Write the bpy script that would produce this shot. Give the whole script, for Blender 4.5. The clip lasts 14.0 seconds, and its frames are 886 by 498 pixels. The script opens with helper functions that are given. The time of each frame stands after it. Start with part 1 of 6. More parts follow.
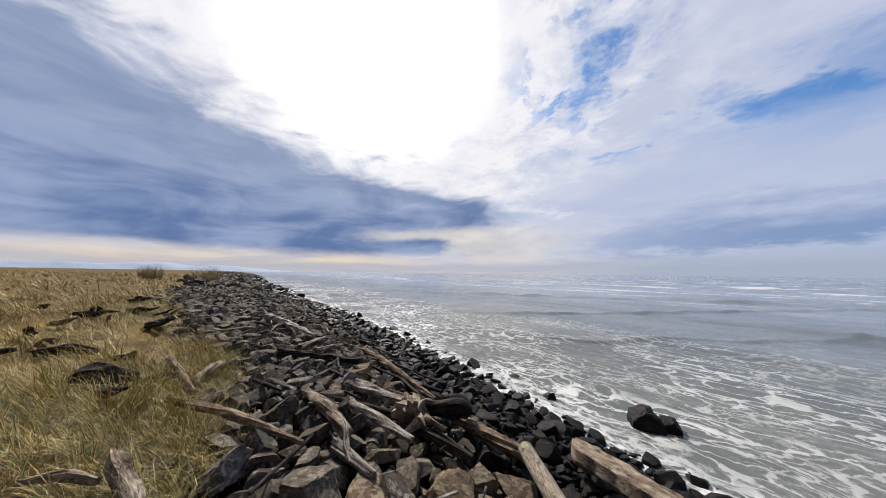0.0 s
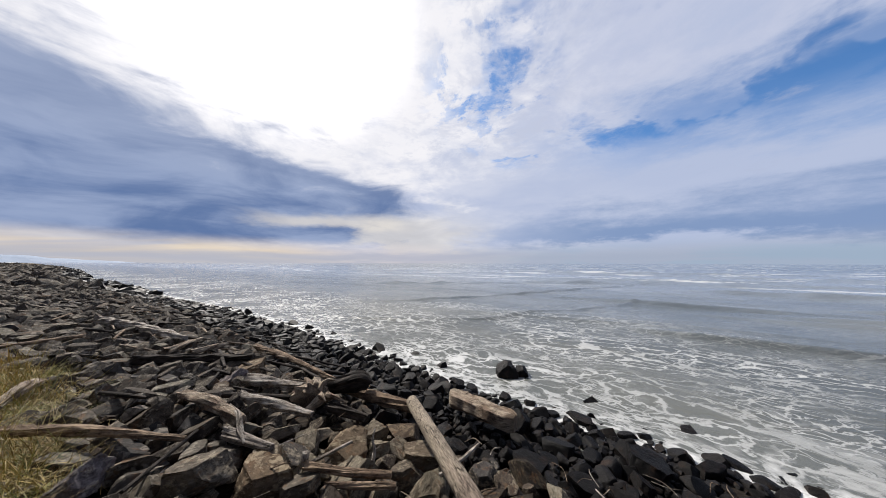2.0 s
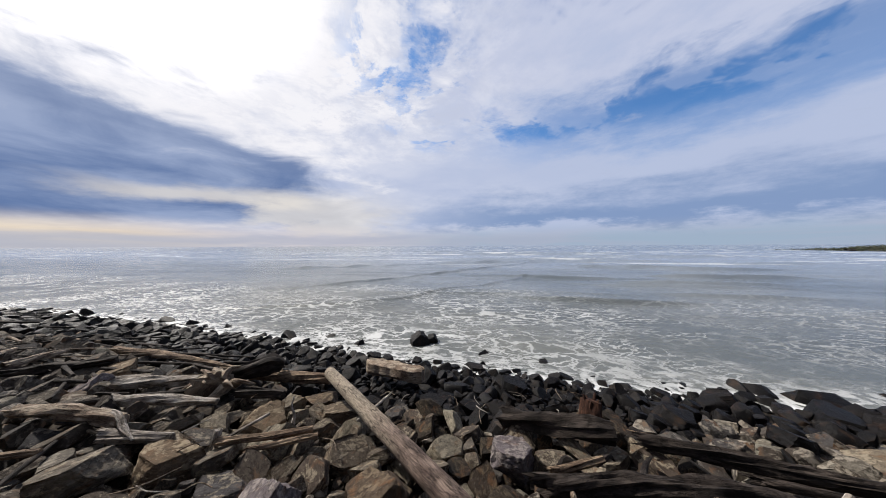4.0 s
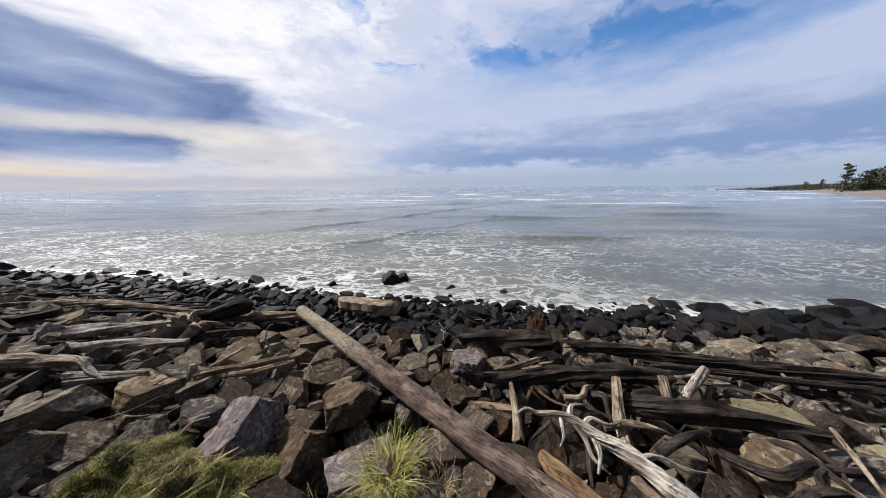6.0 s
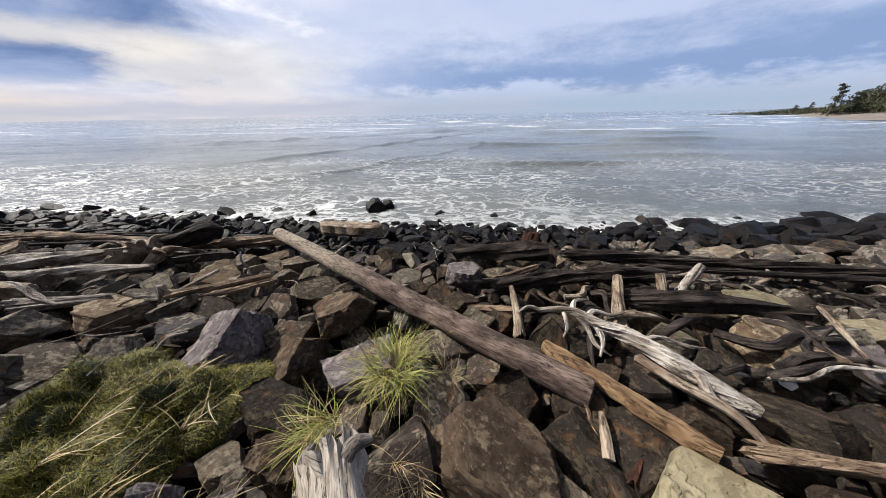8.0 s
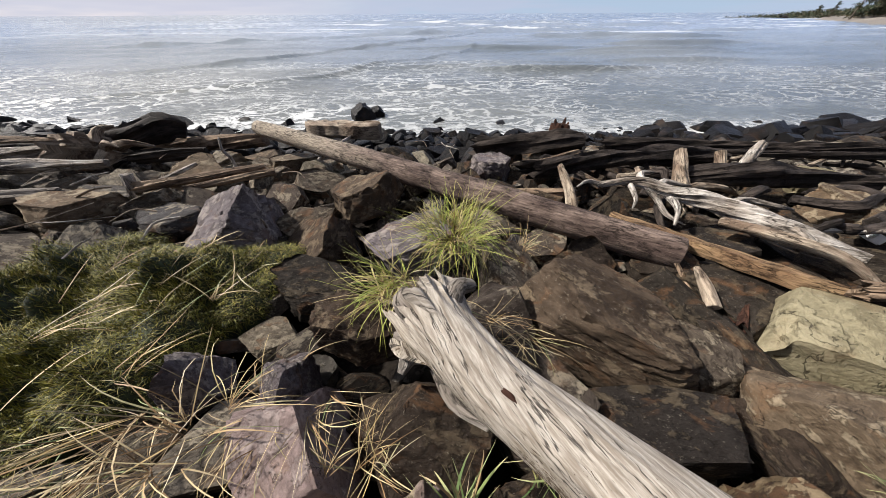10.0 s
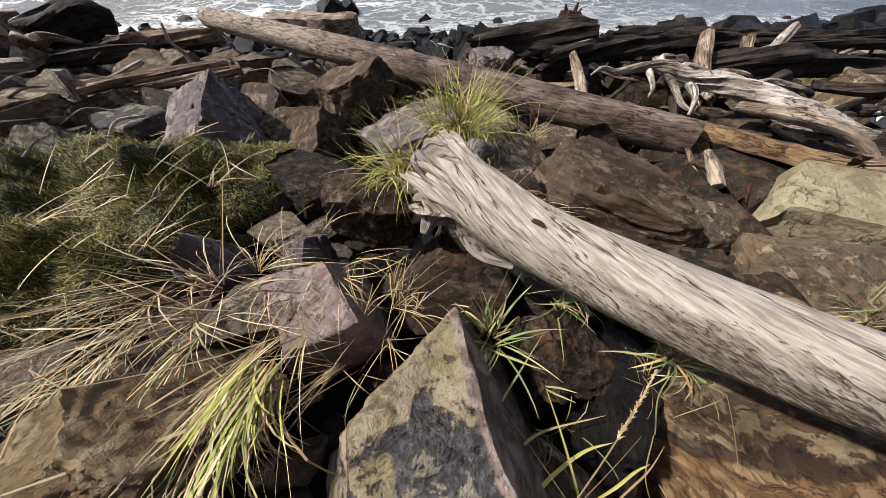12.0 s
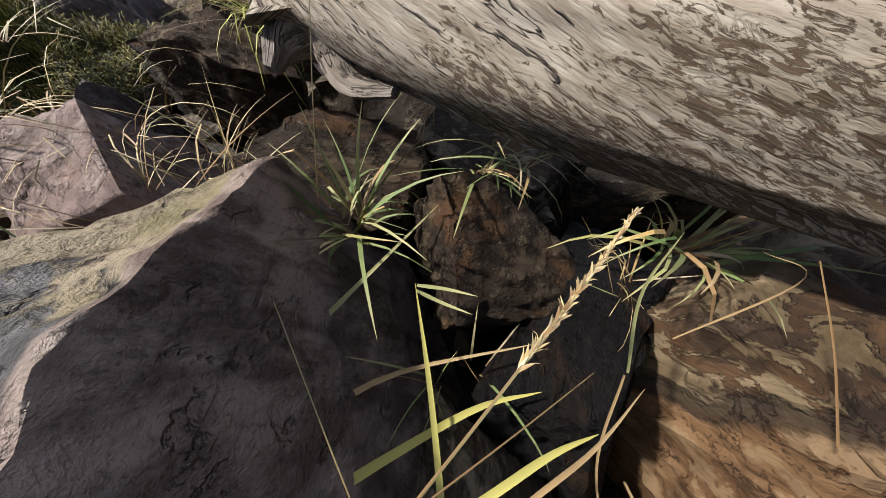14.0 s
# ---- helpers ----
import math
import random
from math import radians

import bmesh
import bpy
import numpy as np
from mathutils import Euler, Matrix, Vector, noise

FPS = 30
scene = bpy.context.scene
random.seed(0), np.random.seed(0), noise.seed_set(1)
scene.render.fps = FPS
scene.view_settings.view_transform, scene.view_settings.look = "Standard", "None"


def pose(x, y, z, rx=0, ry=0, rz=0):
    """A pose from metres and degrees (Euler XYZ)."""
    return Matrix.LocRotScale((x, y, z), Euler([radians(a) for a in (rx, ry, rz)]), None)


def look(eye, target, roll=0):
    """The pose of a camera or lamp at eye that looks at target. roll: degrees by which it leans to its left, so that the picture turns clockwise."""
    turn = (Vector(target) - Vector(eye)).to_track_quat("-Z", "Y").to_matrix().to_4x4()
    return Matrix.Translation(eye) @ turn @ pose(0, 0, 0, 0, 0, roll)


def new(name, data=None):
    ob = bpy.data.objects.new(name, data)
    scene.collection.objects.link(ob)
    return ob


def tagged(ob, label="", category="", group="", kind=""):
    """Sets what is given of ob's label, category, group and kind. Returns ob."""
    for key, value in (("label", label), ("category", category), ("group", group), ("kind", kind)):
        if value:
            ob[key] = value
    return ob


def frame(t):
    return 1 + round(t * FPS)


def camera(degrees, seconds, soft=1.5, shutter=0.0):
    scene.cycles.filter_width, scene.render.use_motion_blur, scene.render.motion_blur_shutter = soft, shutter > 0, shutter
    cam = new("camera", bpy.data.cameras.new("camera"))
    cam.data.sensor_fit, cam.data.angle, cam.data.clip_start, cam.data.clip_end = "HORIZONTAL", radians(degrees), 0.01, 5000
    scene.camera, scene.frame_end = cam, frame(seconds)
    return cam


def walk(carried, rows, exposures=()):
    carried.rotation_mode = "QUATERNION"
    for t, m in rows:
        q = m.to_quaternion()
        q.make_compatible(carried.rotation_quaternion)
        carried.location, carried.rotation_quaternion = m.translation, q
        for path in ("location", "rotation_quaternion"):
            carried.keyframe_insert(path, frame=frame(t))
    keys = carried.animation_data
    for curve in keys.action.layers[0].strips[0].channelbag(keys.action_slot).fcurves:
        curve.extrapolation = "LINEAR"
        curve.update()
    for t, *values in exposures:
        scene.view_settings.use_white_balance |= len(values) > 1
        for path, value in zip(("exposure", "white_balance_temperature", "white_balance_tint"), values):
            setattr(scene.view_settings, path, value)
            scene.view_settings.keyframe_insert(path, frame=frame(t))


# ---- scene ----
FOV = 121.2


def aim(x, y, z, yaw, pitch, roll):
    """A camera pose from its place, its turn to the left of +y, its tilt up and its lean, in degrees."""
    a, p = radians(yaw), radians(pitch)
    way = Vector((-math.sin(a) * math.cos(p), math.cos(a) * math.cos(p), math.sin(p)))
    eye = Vector((x, y, z))
    return look(eye, eye + way, roll)


cam = camera(FOV, 14.0, soft=0.55)
PATH = [
    (0, aim(0.052, 3.354, 4.834, 27.12, 5.48, 0.62)),
    (0.5, aim(0.220, 3.191, 4.833, 22.24, 4.87, 0.40)),
    (1, aim(0.448, 3.013, 4.851, 17.80, 4.20, 0.22)),
    (1.5, aim(0.578, 2.796, 4.847, 12.61, 3.65, 0.13)),
    (2, aim(0.679, 2.567, 4.838, 7.30, 3.21, 0.17)),
    (2.5, aim(0.738, 2.318, 4.824, 1.90, 2.84, 0.10)),
    (3, aim(0.723, 2.086, 4.824, -3.49, 2.15, -0.02)),
    (5.5, aim(0.991, 1.565, 4.721, -16.37, -9.80, -0.48)),
    (6, aim(0.995, 1.608, 4.704, -17.29, -13.89, -0.56)),
    (6.5, aim(0.984, 1.625, 4.619, -18.19, -17.30, -0.67)),
    (7, aim(1.026, 1.675, 4.519, -18.99, -20.92, -0.91)),
    (9.5, aim(0.484, 2.276, 3.250, -23.77, -39.55, -0.28)),
    (10, aim(0.293, 2.249, 3.172, -24.53, -43.33, -0.32)),
    (10.5, aim(0.178, 2.211, 3.093, -25.33, -46.86, -0.22)),
    (11, aim(0.062, 2.166, 3.047, -26.15, -50.42, -0.10)),
    (11.5, aim(0.037, 2.132, 2.992, -27.07, -53.99, 0.13)),
    (12, aim(0.057, 2.083, 2.917, -28.04, -57.24, 0.44)),
    (12.5, aim(0.093, 2.035, 2.808, -29.12, -60.77, 0.71)),
    (13, aim(0.227, 1.936, 2.620, -30.00, -64.36, 0.53)),
    (13.5, aim(0.271, 1.846, 2.442, -28.20, -62.44, -0.45)),
    (14, aim(0.376, 1.825, 2.352, -26.59, -61.62, -0.61)),
]
EXPOSURES = [(0, 0.32), (3, 0.32), (6, 0.46), (7.2, 0.58), (9.5, 0.66), (10.5, 0.78), (11, 0.8), (12, 0.72), (14, 0.7)]
walk(cam, PATH, EXPOSURES)

# ---- sky and sun ----


class Nodes:
    """Short calls to wire shader nodes."""

    def __init__(self, tree):
        self.tree = tree

    def node(self, kind, ins=(), operation=None, use_clamp=False, interpolation_type=None, data_type=None, blend_type=None, feature=None):
        made = self.tree.nodes.new(kind)
        if operation:
            made.operation = operation
        if use_clamp:
            made.use_clamp = True
        if interpolation_type:
            made.interpolation_type = interpolation_type
        if data_type:
            made.data_type = data_type
        if blend_type:
            made.blend_type = blend_type
        if feature:
            made.feature = feature
        for slot, value in (ins.items() if isinstance(ins, dict) else enumerate(ins)):
            if value is None:
                continue
            if isinstance(value, bpy.types.NodeSocket):
                self.tree.links.new(value, made.inputs[slot])
            else:
                made.inputs[slot].default_value = value
        return made

    def calc(self, op, a, b=None, c=None, clamp=False):
        return self.node("ShaderNodeMath", [a, b, c], operation=op, use_clamp=clamp).outputs[0]

    def add(self, a, b):
        return self.calc("ADD", a, b)

    def sub(self, a, b):
        return self.calc("SUBTRACT", a, b)

    def mul(self, a, b):
        return self.calc("MULTIPLY", a, b)

    def step(self, v, lo, hi, a=0.0, b=1.0):
        """Smooth step from a to b while v goes from lo to hi."""
        if lo > hi:
            lo, hi, a, b = hi, lo, b, a
        return self.node("ShaderNodeMapRange", [v, lo, hi, a, b], interpolation_type="SMOOTHSTEP").outputs[0]

    def mix(self, f, a, b, blend="MIX"):
        node = self.node("ShaderNodeMix", {0: f}, data_type="RGBA", blend_type=blend)
        for slot, value in ((6, a), (7, b)):
            if isinstance(value, bpy.types.NodeSocket):
                self.tree.links.new(value, node.inputs[slot])
            else:
                node.inputs[slot].default_value = (*value, 1)
        return node.outputs[2]

    def vec(self, x=0.0, y=0.0, z=0.0):
        return self.node("ShaderNodeCombineXYZ", [x, y, z]).outputs[0]

    def scaled(self, v, x, y, z):
        return self.node("ShaderNodeVectorMath", [v, (x, y, z)], operation="MULTIPLY").outputs[0]

    def plus(self, v, w):
        return self.node("ShaderNodeVectorMath", [v, w], operation="ADD").outputs[0]

    def fbm(self, v, scale, detail=4.0, rough=0.55, warp=0.0, colour=False):
        node = self.node("ShaderNodeTexNoise", {"Vector": v, "Scale": scale, "Detail": detail, "Roughness": rough, "Distortion": warp})
        return node.outputs[1 if colour else 0]

    def ramp(self, f, stops):
        node = self.node("ShaderNodeValToRGB", [f])
        el = node.color_ramp.elements
        while len(el) < len(stops):
            el.new(0.5)
        for e, (p, c) in zip(el, stops):
            e.position, e.color = p, (*c, 1)
        return node.outputs[0]


SUN_AZ, SUN_EL = 47.0, 42.0  # degrees to the left of +y, and up
world = bpy.data.worlds.new("sky")
scene.world = world
world.use_nodes = True
w = Nodes(world.node_tree)
ray = w.node("ShaderNodeTexCoord").outputs["Generated"]
axes = w.node("ShaderNodeSeparateXYZ", [ray]).outputs
az = w.mul(w.calc("ARCTAN2", w.mul(axes[0], -1.0), axes[1]), 57.2958)
el = w.mul(w.calc("ARCSINE", axes[2]), 57.2958)
air = w.node("ShaderNodeTexSky")
air.sky_type, air.sun_disc, air.sun_elevation, air.sun_rotation = "NISHITA", False, radians(SUN_EL), radians(-SUN_AZ)
clear = air.outputs[0]
clear = w.mix(1.0, clear, (0.062, 0.105, 0.15), "MULTIPLY")
# cloud decks lie on a plane overhead
lift = w.calc("MAXIMUM", w.add(axes[2], 0.1), 0.05)
deck = w.vec(w.calc("DIVIDE", axes[0], lift), w.calc("DIVIDE", axes[1], lift))
warp = w.fbm(deck, 0.9, 3, 0.5, colour=True)
deck2 = w.plus(deck, w.scaled(w.plus(warp, (-0.5, -0.5, -0.5)), 0.5, 0.5, 0.5))
fine = w.fbm(deck2, 2.6, 7, 0.62)
broad = w.fbm(deck2, 0.75, 4, 0.5)
strip = w.fbm(w.vec(w.mul(az, 0.012), w.mul(el, 0.11), 3.7), 3.0, 5, 0.55, 0.6)
wob = w.mul(w.sub(w.fbm(w.vec(w.mul(az, 0.03), w.mul(el, 0.09), 1.3), 2.2, 6, 0.6), 0.5), 1.0)
rag = w.sub(w.fbm(w.vec(w.mul(az, 0.05), w.mul(el, 0.12), 8.1), 3.0, 8, 0.68, 0.3), 0.5)
aw = w.add(az, w.add(w.mul(wob, 26.0), w.mul(rag, 10.0)))
ew = w.add(el, w.add(w.mul(wob, 12.0), w.mul(rag, 6.0)))
# distance from the veiled sun
da = w.mul(w.sub(az, SUN_AZ - 3), 0.74)
de = w.sub(el, SUN_EL + 3)
off = w.calc("SQRT", w.add(w.mul(da, da), w.mul(de, de)))
glow = w.step(w.add(off, w.add(w.mul(wob, 40.0), w.mul(w.sub(fine, 0.5), 34.0))), 44.0, 24.0)
# veil of high cloud: thick low down and towards the sun, thin to the right
veil = w.step(w.add(fine, w.step(el, 24.0, 10.0, 0.0, 0.35)), 0.38, 0.62)
hole = w.mul(w.step(az, 14.0, -12.0), w.step(el, 17.0, 25.0))
hole = w.mul(hole, w.step(w.fbm(deck2, 1.35, 5, 0.6), 0.44, 0.6))
veil = w.calc("MAXIMUM", veil, w.step(w.sub(0.75, hole), 0.0, 0.5))
veil = w.mul(veil, w.step(hole, 0.95, 0.2, 0.12, 1.0))
white = w.mix(w.step(broad, 0.35, 0.7), (0.50, 0.56, 0.74), (0.74, 0.76, 0.86))
white = w.mix(w.step(az, 30.0, -60.0), white, (0.47, 0.54, 0.73))
col = w.mix(veil, clear, white)
# grey lilac deck over the blue, high to the right
lilac = w.mul(w.step(ew, 25.0, 31.0), w.step(aw, -2.0, -16.0))
lilac = w.mul(lilac, w.step(fine, 0.3, 0.55))
col = w.mix(w.mul(lilac, 0.85), col, w.mix(fine, (0.42, 0.48, 0.68), (0.68, 0.71, 0.84)))
# open blue band below it
blue = w.mul(w.mul(w.step(ew, 15.0, 22.0), w.step(ew, 30.0, 24.0)), w.step(aw, -10.0, -46.0))
col = w.mix(w.mul(blue, 0.68), col, clear)
# bright cloud round the sun
col = w.mix(glow, col, w.mix(w.step(off, 26.0, 4.0), (0.93, 0.92, 0.96), (2.6, 2.5, 2.4)))
flecks = w.mul(w.step(fine, 0.60, 0.75), w.step(off, 10.0, 26.0))
col = w.mix(w.mul(flecks, 0.45), col, (0.45, 0.5, 0.66))
# small torn openings beside the bright cloud
gx, gy = w.mul(w.add(az, 3.0), 0.8), w.sub(el, 37.0)
torn = w.step(w.calc("SQRT", w.add(w.mul(gx, gx), w.mul(gy, gy))), 15.0, 4.0)
torn = w.mul(torn, w.step(w.fbm(deck2, 5.2, 6, 0.65), 0.49, 0.58))
col = w.mix(w.mul(torn, 0.9), col, clear)
puff = w.step(w.fbm(deck2, 4.0, 7, 0.68), 0.42, 0.66)
col = w.mix(w.mul(w.mul(puff, w.step(el, 14.0, 24.0)), w.step(off, 70.0, 30.0, 0.0, 0.55)), col, (0.9, 0.9, 0.95))
# popcorn texture at the ragged side of the bright cloud
corn = w.step(w.fbm(deck2, 8.5, 6, 0.66, 0.2), 0.47, 0.62)
corn = w.mul(corn, w.mul(w.step(off, 18.0, 34.0), w.step(off, 68.0, 44.0)))
col = w.mix(w.mul(w.mul(corn, w.step(el, 16.0, 26.0)), 0.42), col, (0.56, 0.60, 0.74))
# low grey bands to the right
band = w.mul(w.step(w.add(ew, w.mul(strip, 5.0)), 5.5, 8.0), w.step(w.add(ew, w.mul(strip, 5.0)), 16.0, 9.0))
band = w.mul(band, w.step(az, 12.0, -30.0))
col = w.mix(w.mul(band, 0.95), col, (0.22, 0.32, 0.54))
# slate bank to the left, its tip low in the middle
top = w.add(w.step(aw, -6.0, 40.0, 5.0, 21.5), w.step(aw, 36.0, 95.0, 0.0, 9.0))
mott = w.fbm(w.vec(w.mul(az, 0.045), w.mul(w.add(el, w.mul(az, 0.06)), 0.12), 5.5), 1.6, 6, 0.55, 0.5)
bank = w.mul(w.step(w.add(w.sub(ew, top), w.mul(w.sub(mott, 0.5), 22.0)), 4.6, -3.6), w.step(w.add(el, w.mul(wob, 4.0)), 2.6, 5.0))
bank = w.mul(bank, w.step(aw, -4.0, 12.0))
slate = w.mix(w.step(w.add(w.mul(strip, 0.25), w.mul(mott, 0.8)), 0.36, 0.68), (0.10, 0.175, 0.37), (0.30, 0.38, 0.58))
slate = w.mix(w.step(el, 9.0, 24.0, 0.0, 0.5), slate, (0.36, 0.42, 0.58))
col = w.mix(w.mul(bank, 0.96), col, slate)
# lit gap through the bank
gap = w.mul(w.mul(w.step(aw, 8.0, 20.0), w.step(aw, 52.0, 34.0)), w.step(w.calc("ABSOLUTE", w.sub(el, w.add(8.6, w.mul(wob, 5.0)))), 1.9, 0.2))
col = w.mix(w.mul(gap, 0.62), col, (0.82, 0.76, 0.68))
# cream light where the bank thins out
cream = w.mul(w.mul(w.step(aw, -6.0, 8.0), w.step(aw, 30.0, 22.0)), w.mul(w.step(ew, 1.0, 4.0), w.step(ew, 14.0, 7.0)))
col = w.mix(w.mul(cream, 0.6), col, (0.88, 0.83, 0.76))
# warm haze along the horizon to the left, cool to the right
low = w.mix(w.step(az, -25.0, 22.0), (0.33, 0.43, 0.55), (0.74, 0.66, 0.64))
low = w.mix(w.step(az, 24.0, 50.0), low, (0.90, 0.70, 0.42))
low = w.mix(w.step(strip, 0.38, 0.62, 0.0, 0.7), low, (0.40, 0.43, 0.54))
low = w.mix(w.mul(w.step(el, 2.4, 0.8), w.step(az, 10.0, 40.0, 0.0, 0.7)), low, (0.44, 0.46, 0.54))
col = w.mix(w.step(el, 5.2, 1.2, 0.0, 0.85), col, low)
# unseen sky overhead and inland, darkened to cut the fill light on the stones
back = w.calc("MAXIMUM", w.step(el, 50.0, 70.0), w.step(w.calc("ABSOLUTE", w.sub(az, 5.0)), 94.0, 122.0))
col = w.mix(w.mul(back, 0.8), col, (0.05, 0.055, 0.075))
# below the horizon
col = w.mix(w.step(el, 0.0, -4.0), col, (0.12, 0.13, 0.13))
out = world.node_tree.nodes["Background"]
world.node_tree.links.new(col, out.inputs[0])
out.inputs[1].default_value = 0.785

sun = new("sun", bpy.data.lights.new("sun", "SUN"))
sun.data.energy, sun.data.angle, sun.data.color = 5.0, radians(3), (1.0, 0.94, 0.87)
sa, se = radians(SUN_AZ), radians(SUN_EL)
sun.matrix_world = look((-60 * math.sin(sa) * math.cos(se), 60 * math.cos(sa) * math.cos(se), 60 * math.sin(se)), (0, 0, 0))

# ---- materials ----


def material(name):
    m = bpy.data.materials.new(name)
    m.use_nodes = True
    return m, Nodes(m.node_tree), m.node_tree.nodes["Principled BSDF"]


def wire(m, bsdf, colour=None, rough=None, bump=None, strength=0.5, distance=0.01, metal=None):
    n = Nodes(m.node_tree)
    for slot, value in (("Base Color", colour), ("Roughness", rough)):
        if isinstance(value, bpy.types.NodeSocket):
            m.node_tree.links.new(value, bsdf.inputs[slot])
        elif value is not None:
            bsdf.inputs[slot].default_value = (*value, 1) if slot == "Base Color" else value
    if bump is not None:
        b = n.node("ShaderNodeBump", {"Strength": strength, "Distance": distance, "Height": bump})
        m.node_tree.links.new(b.outputs[0], bsdf.inputs["Normal"])


def rock_material(name, stops, island=False, wet=False, crust=0.5, crust_colour=(0.42, 0.35, 0.25), size=1.0, plain=1.0):
    """Broken quarry stone: a tint of its own for each stone, mineral patches, pale weathered crust, pits."""
    m, n, bsdf = material(name)
    at = n.node("ShaderNodeTexCoord").outputs["Object"] if not island else n.node("ShaderNodeNewGeometry").outputs["Position"]
    own = n.node("ShaderNodeNewGeometry").outputs["Random Per Island"] if island else n.node("ShaderNodeObjectInfo").outputs["Random"]
    at = n.plus(at, n.vec(n.mul(own, 17.0), n.mul(own, 5.0), n.mul(own, 11.0)))
    big = n.fbm(at, 2.6 * size, 7, 0.62, 0.5)
    mid = n.fbm(at, 10.0 * size, 7, 0.66, 0.3)
    grain = n.fbm(at, 70.0 * size, 5, 0.7)
    speck = n.fbm(at, 30.0 * size, 6, 0.72)
    tint = n.ramp(own, stops)
    dark = n.mix(plain, tint, n.mix(1.0, tint, (0.42, 0.38, 0.35), "MULTIPLY"))
    lit = n.mix(1.0, tint, (1.3, 1.3, 1.3), "MULTIPLY")
    col = n.mix(n.step(mid, 0.34, 0.62), n.mix(0.5, dark, tint), lit)
    # broad damp stains
    col = n.mix(n.step(n.add(n.mul(big, 0.75), n.mul(speck, 0.25)), 0.47, 0.40, 0.0, 0.85), col, dark)
    rust = n.step(n.fbm(at, 3.0 * size, 5, 0.6, 0.8), 0.54, 0.68)
    col = n.mix(n.mul(rust, 0.10 if wet else 0.45 * plain), col, (0.17, 0.085, 0.038))
    # the pale crust has broken off along clear edges
    flake = n.step(n.add(n.fbm(at, 2.8 * size, 9, 0.66, 0.5), n.mul(n.sub(mid, 0.5), 0.30)), 0.52, 0.56)
    col = n.mix(n.mul(flake, 0.0 if wet else crust), col, n.mix(n.step(mid, 0.36, 0.6), tint, crust_colour))
    col = n.mix(n.step(grain, 0.34, 0.54, 0.28 * plain, 0.0), col, (0.03, 0.027, 0.024))
    col = n.mix(n.step(speck, 0.58, 0.68, 0.0, 0.0 if wet else 0.22), col, (0.40, 0.36, 0.29))
    col = n.mix(n.step(speck, 0.41, 0.33, 0.0, 0.5 * plain), col, (0.03, 0.026, 0.023))
    # uneven bedding and hairline cracks
    bed = n.fbm(n.scaled(at, 4.0, 4.0, 15.0), 1.0 * size, 6, 0.62, 0.8)
    crack = n.mul(n.step(n.calc("ABSOLUTE", n.sub(n.fbm(at, 2.2 * size, 5, 0.6, 0.4), 0.5)), 0.008, 0.002), n.step(big, 0.5, 0.56))
    col = n.mix(n.mul(crack, 0.6), col, (0.02, 0.016, 0.013))
    pits = n.step(n.fbm(at, 14.0 * size, 3, 0.5), 0.36, 0.30)
    relief = n.add(n.add(n.mul(mid, 0.8), n.mul(big, 0.8)), n.add(n.mul(grain, 0.2), n.mul(speck, 0.5)))
    relief = n.sub(n.add(n.add(relief, n.mul(bed, 0.55)), n.mul(flake, 0.0 if wet else 0.3)), n.add(n.mul(pits, 0.25), n.mul(crack, 0.35)))
    wire(m, bsdf, col, n.step(grain, 0.3, 0.7, 0.36 if wet else 0.75, 0.6 if wet else 0.95), relief, 1.0, 0.026 / size)
    bsdf.inputs["Specular IOR Level"].default_value = 0.10 if wet else 0.12
    return m


STONE = [(0.0, (0.0427, 0.0339, 0.0284)), (0.22, (0.0908, 0.0726, 0.0542)), (0.42, (0.0427, 0.0399, 0.0407)), (0.6, (0.125, 0.106, 0.0813)), (0.78, (0.0541, 0.0412, 0.0326)), (0.9, (0.17, 0.151, 0.114)), (1.0, (0.0739, 0.0496, 0.0338))]
WET = [(0.0, (0.00297, 0.00297, 0.00358)), (0.5, (0.00536, 0.00503, 0.00552)), (1.0, (0.0101, 0.00891, 0.00876))]
ROCK = rock_material("quarry_stone", STONE, crust=0.55, crust_colour=(0.33, 0.28, 0.205), plain=1.0)
ROCK_STUFF = rock_material("quarry_stone_many", [(p, (r * 0.78, g * 0.81, b * 0.85)) for p, (r, g, b) in STONE], island=True, crust=0.5, crust_colour=(0.34, 0.30, 0.245), plain=1.0)
# fill stones: the shade of the gaps is put into their colour
ROCK_GAP = rock_material("gap_shade_stone", [(0.0, (0.0149, 0.013, 0.0113)), (0.6, (0.0284, 0.0238, 0.0202)), (1.0, (0.0541, 0.0454, 0.0363))], island=True, crust=0.15)
ROCK_WET = rock_material("wet_black_stone", WET, wet=True)
ROCK_WET_STUFF = rock_material("wet_black_stone_many", WET, island=True, wet=True)
STONE_TAN = rock_material("tan_stone", [(0.0, (0.098, 0.0692, 0.0439)), (1.0, (0.12, 0.0897, 0.0604))], crust=0.65, crust_colour=(0.331, 0.271, 0.186), plain=0.8)
STONE_YELLOW = rock_material("yellow_stone", [(0.0, (0.191, 0.167, 0.104)), (1.0, (0.212, 0.181, 0.12))], crust=0.35, crust_colour=(0.34, 0.303, 0.202), plain=0.45)
STONE_BROWN = rock_material("brown_stone", [(0.0, (0.046, 0.0315, 0.0215)), (1.0, (0.062, 0.045, 0.031))], crust=0.5, crust_colour=(0.215, 0.165, 0.108), plain=0.9)
STONE_OCHRE = rock_material("ochre_stone", [(0.0, (0.135, 0.092, 0.048)), (1.0, (0.185, 0.135, 0.075))], crust=0.55, crust_colour=(0.34, 0.27, 0.165), plain=0.6)
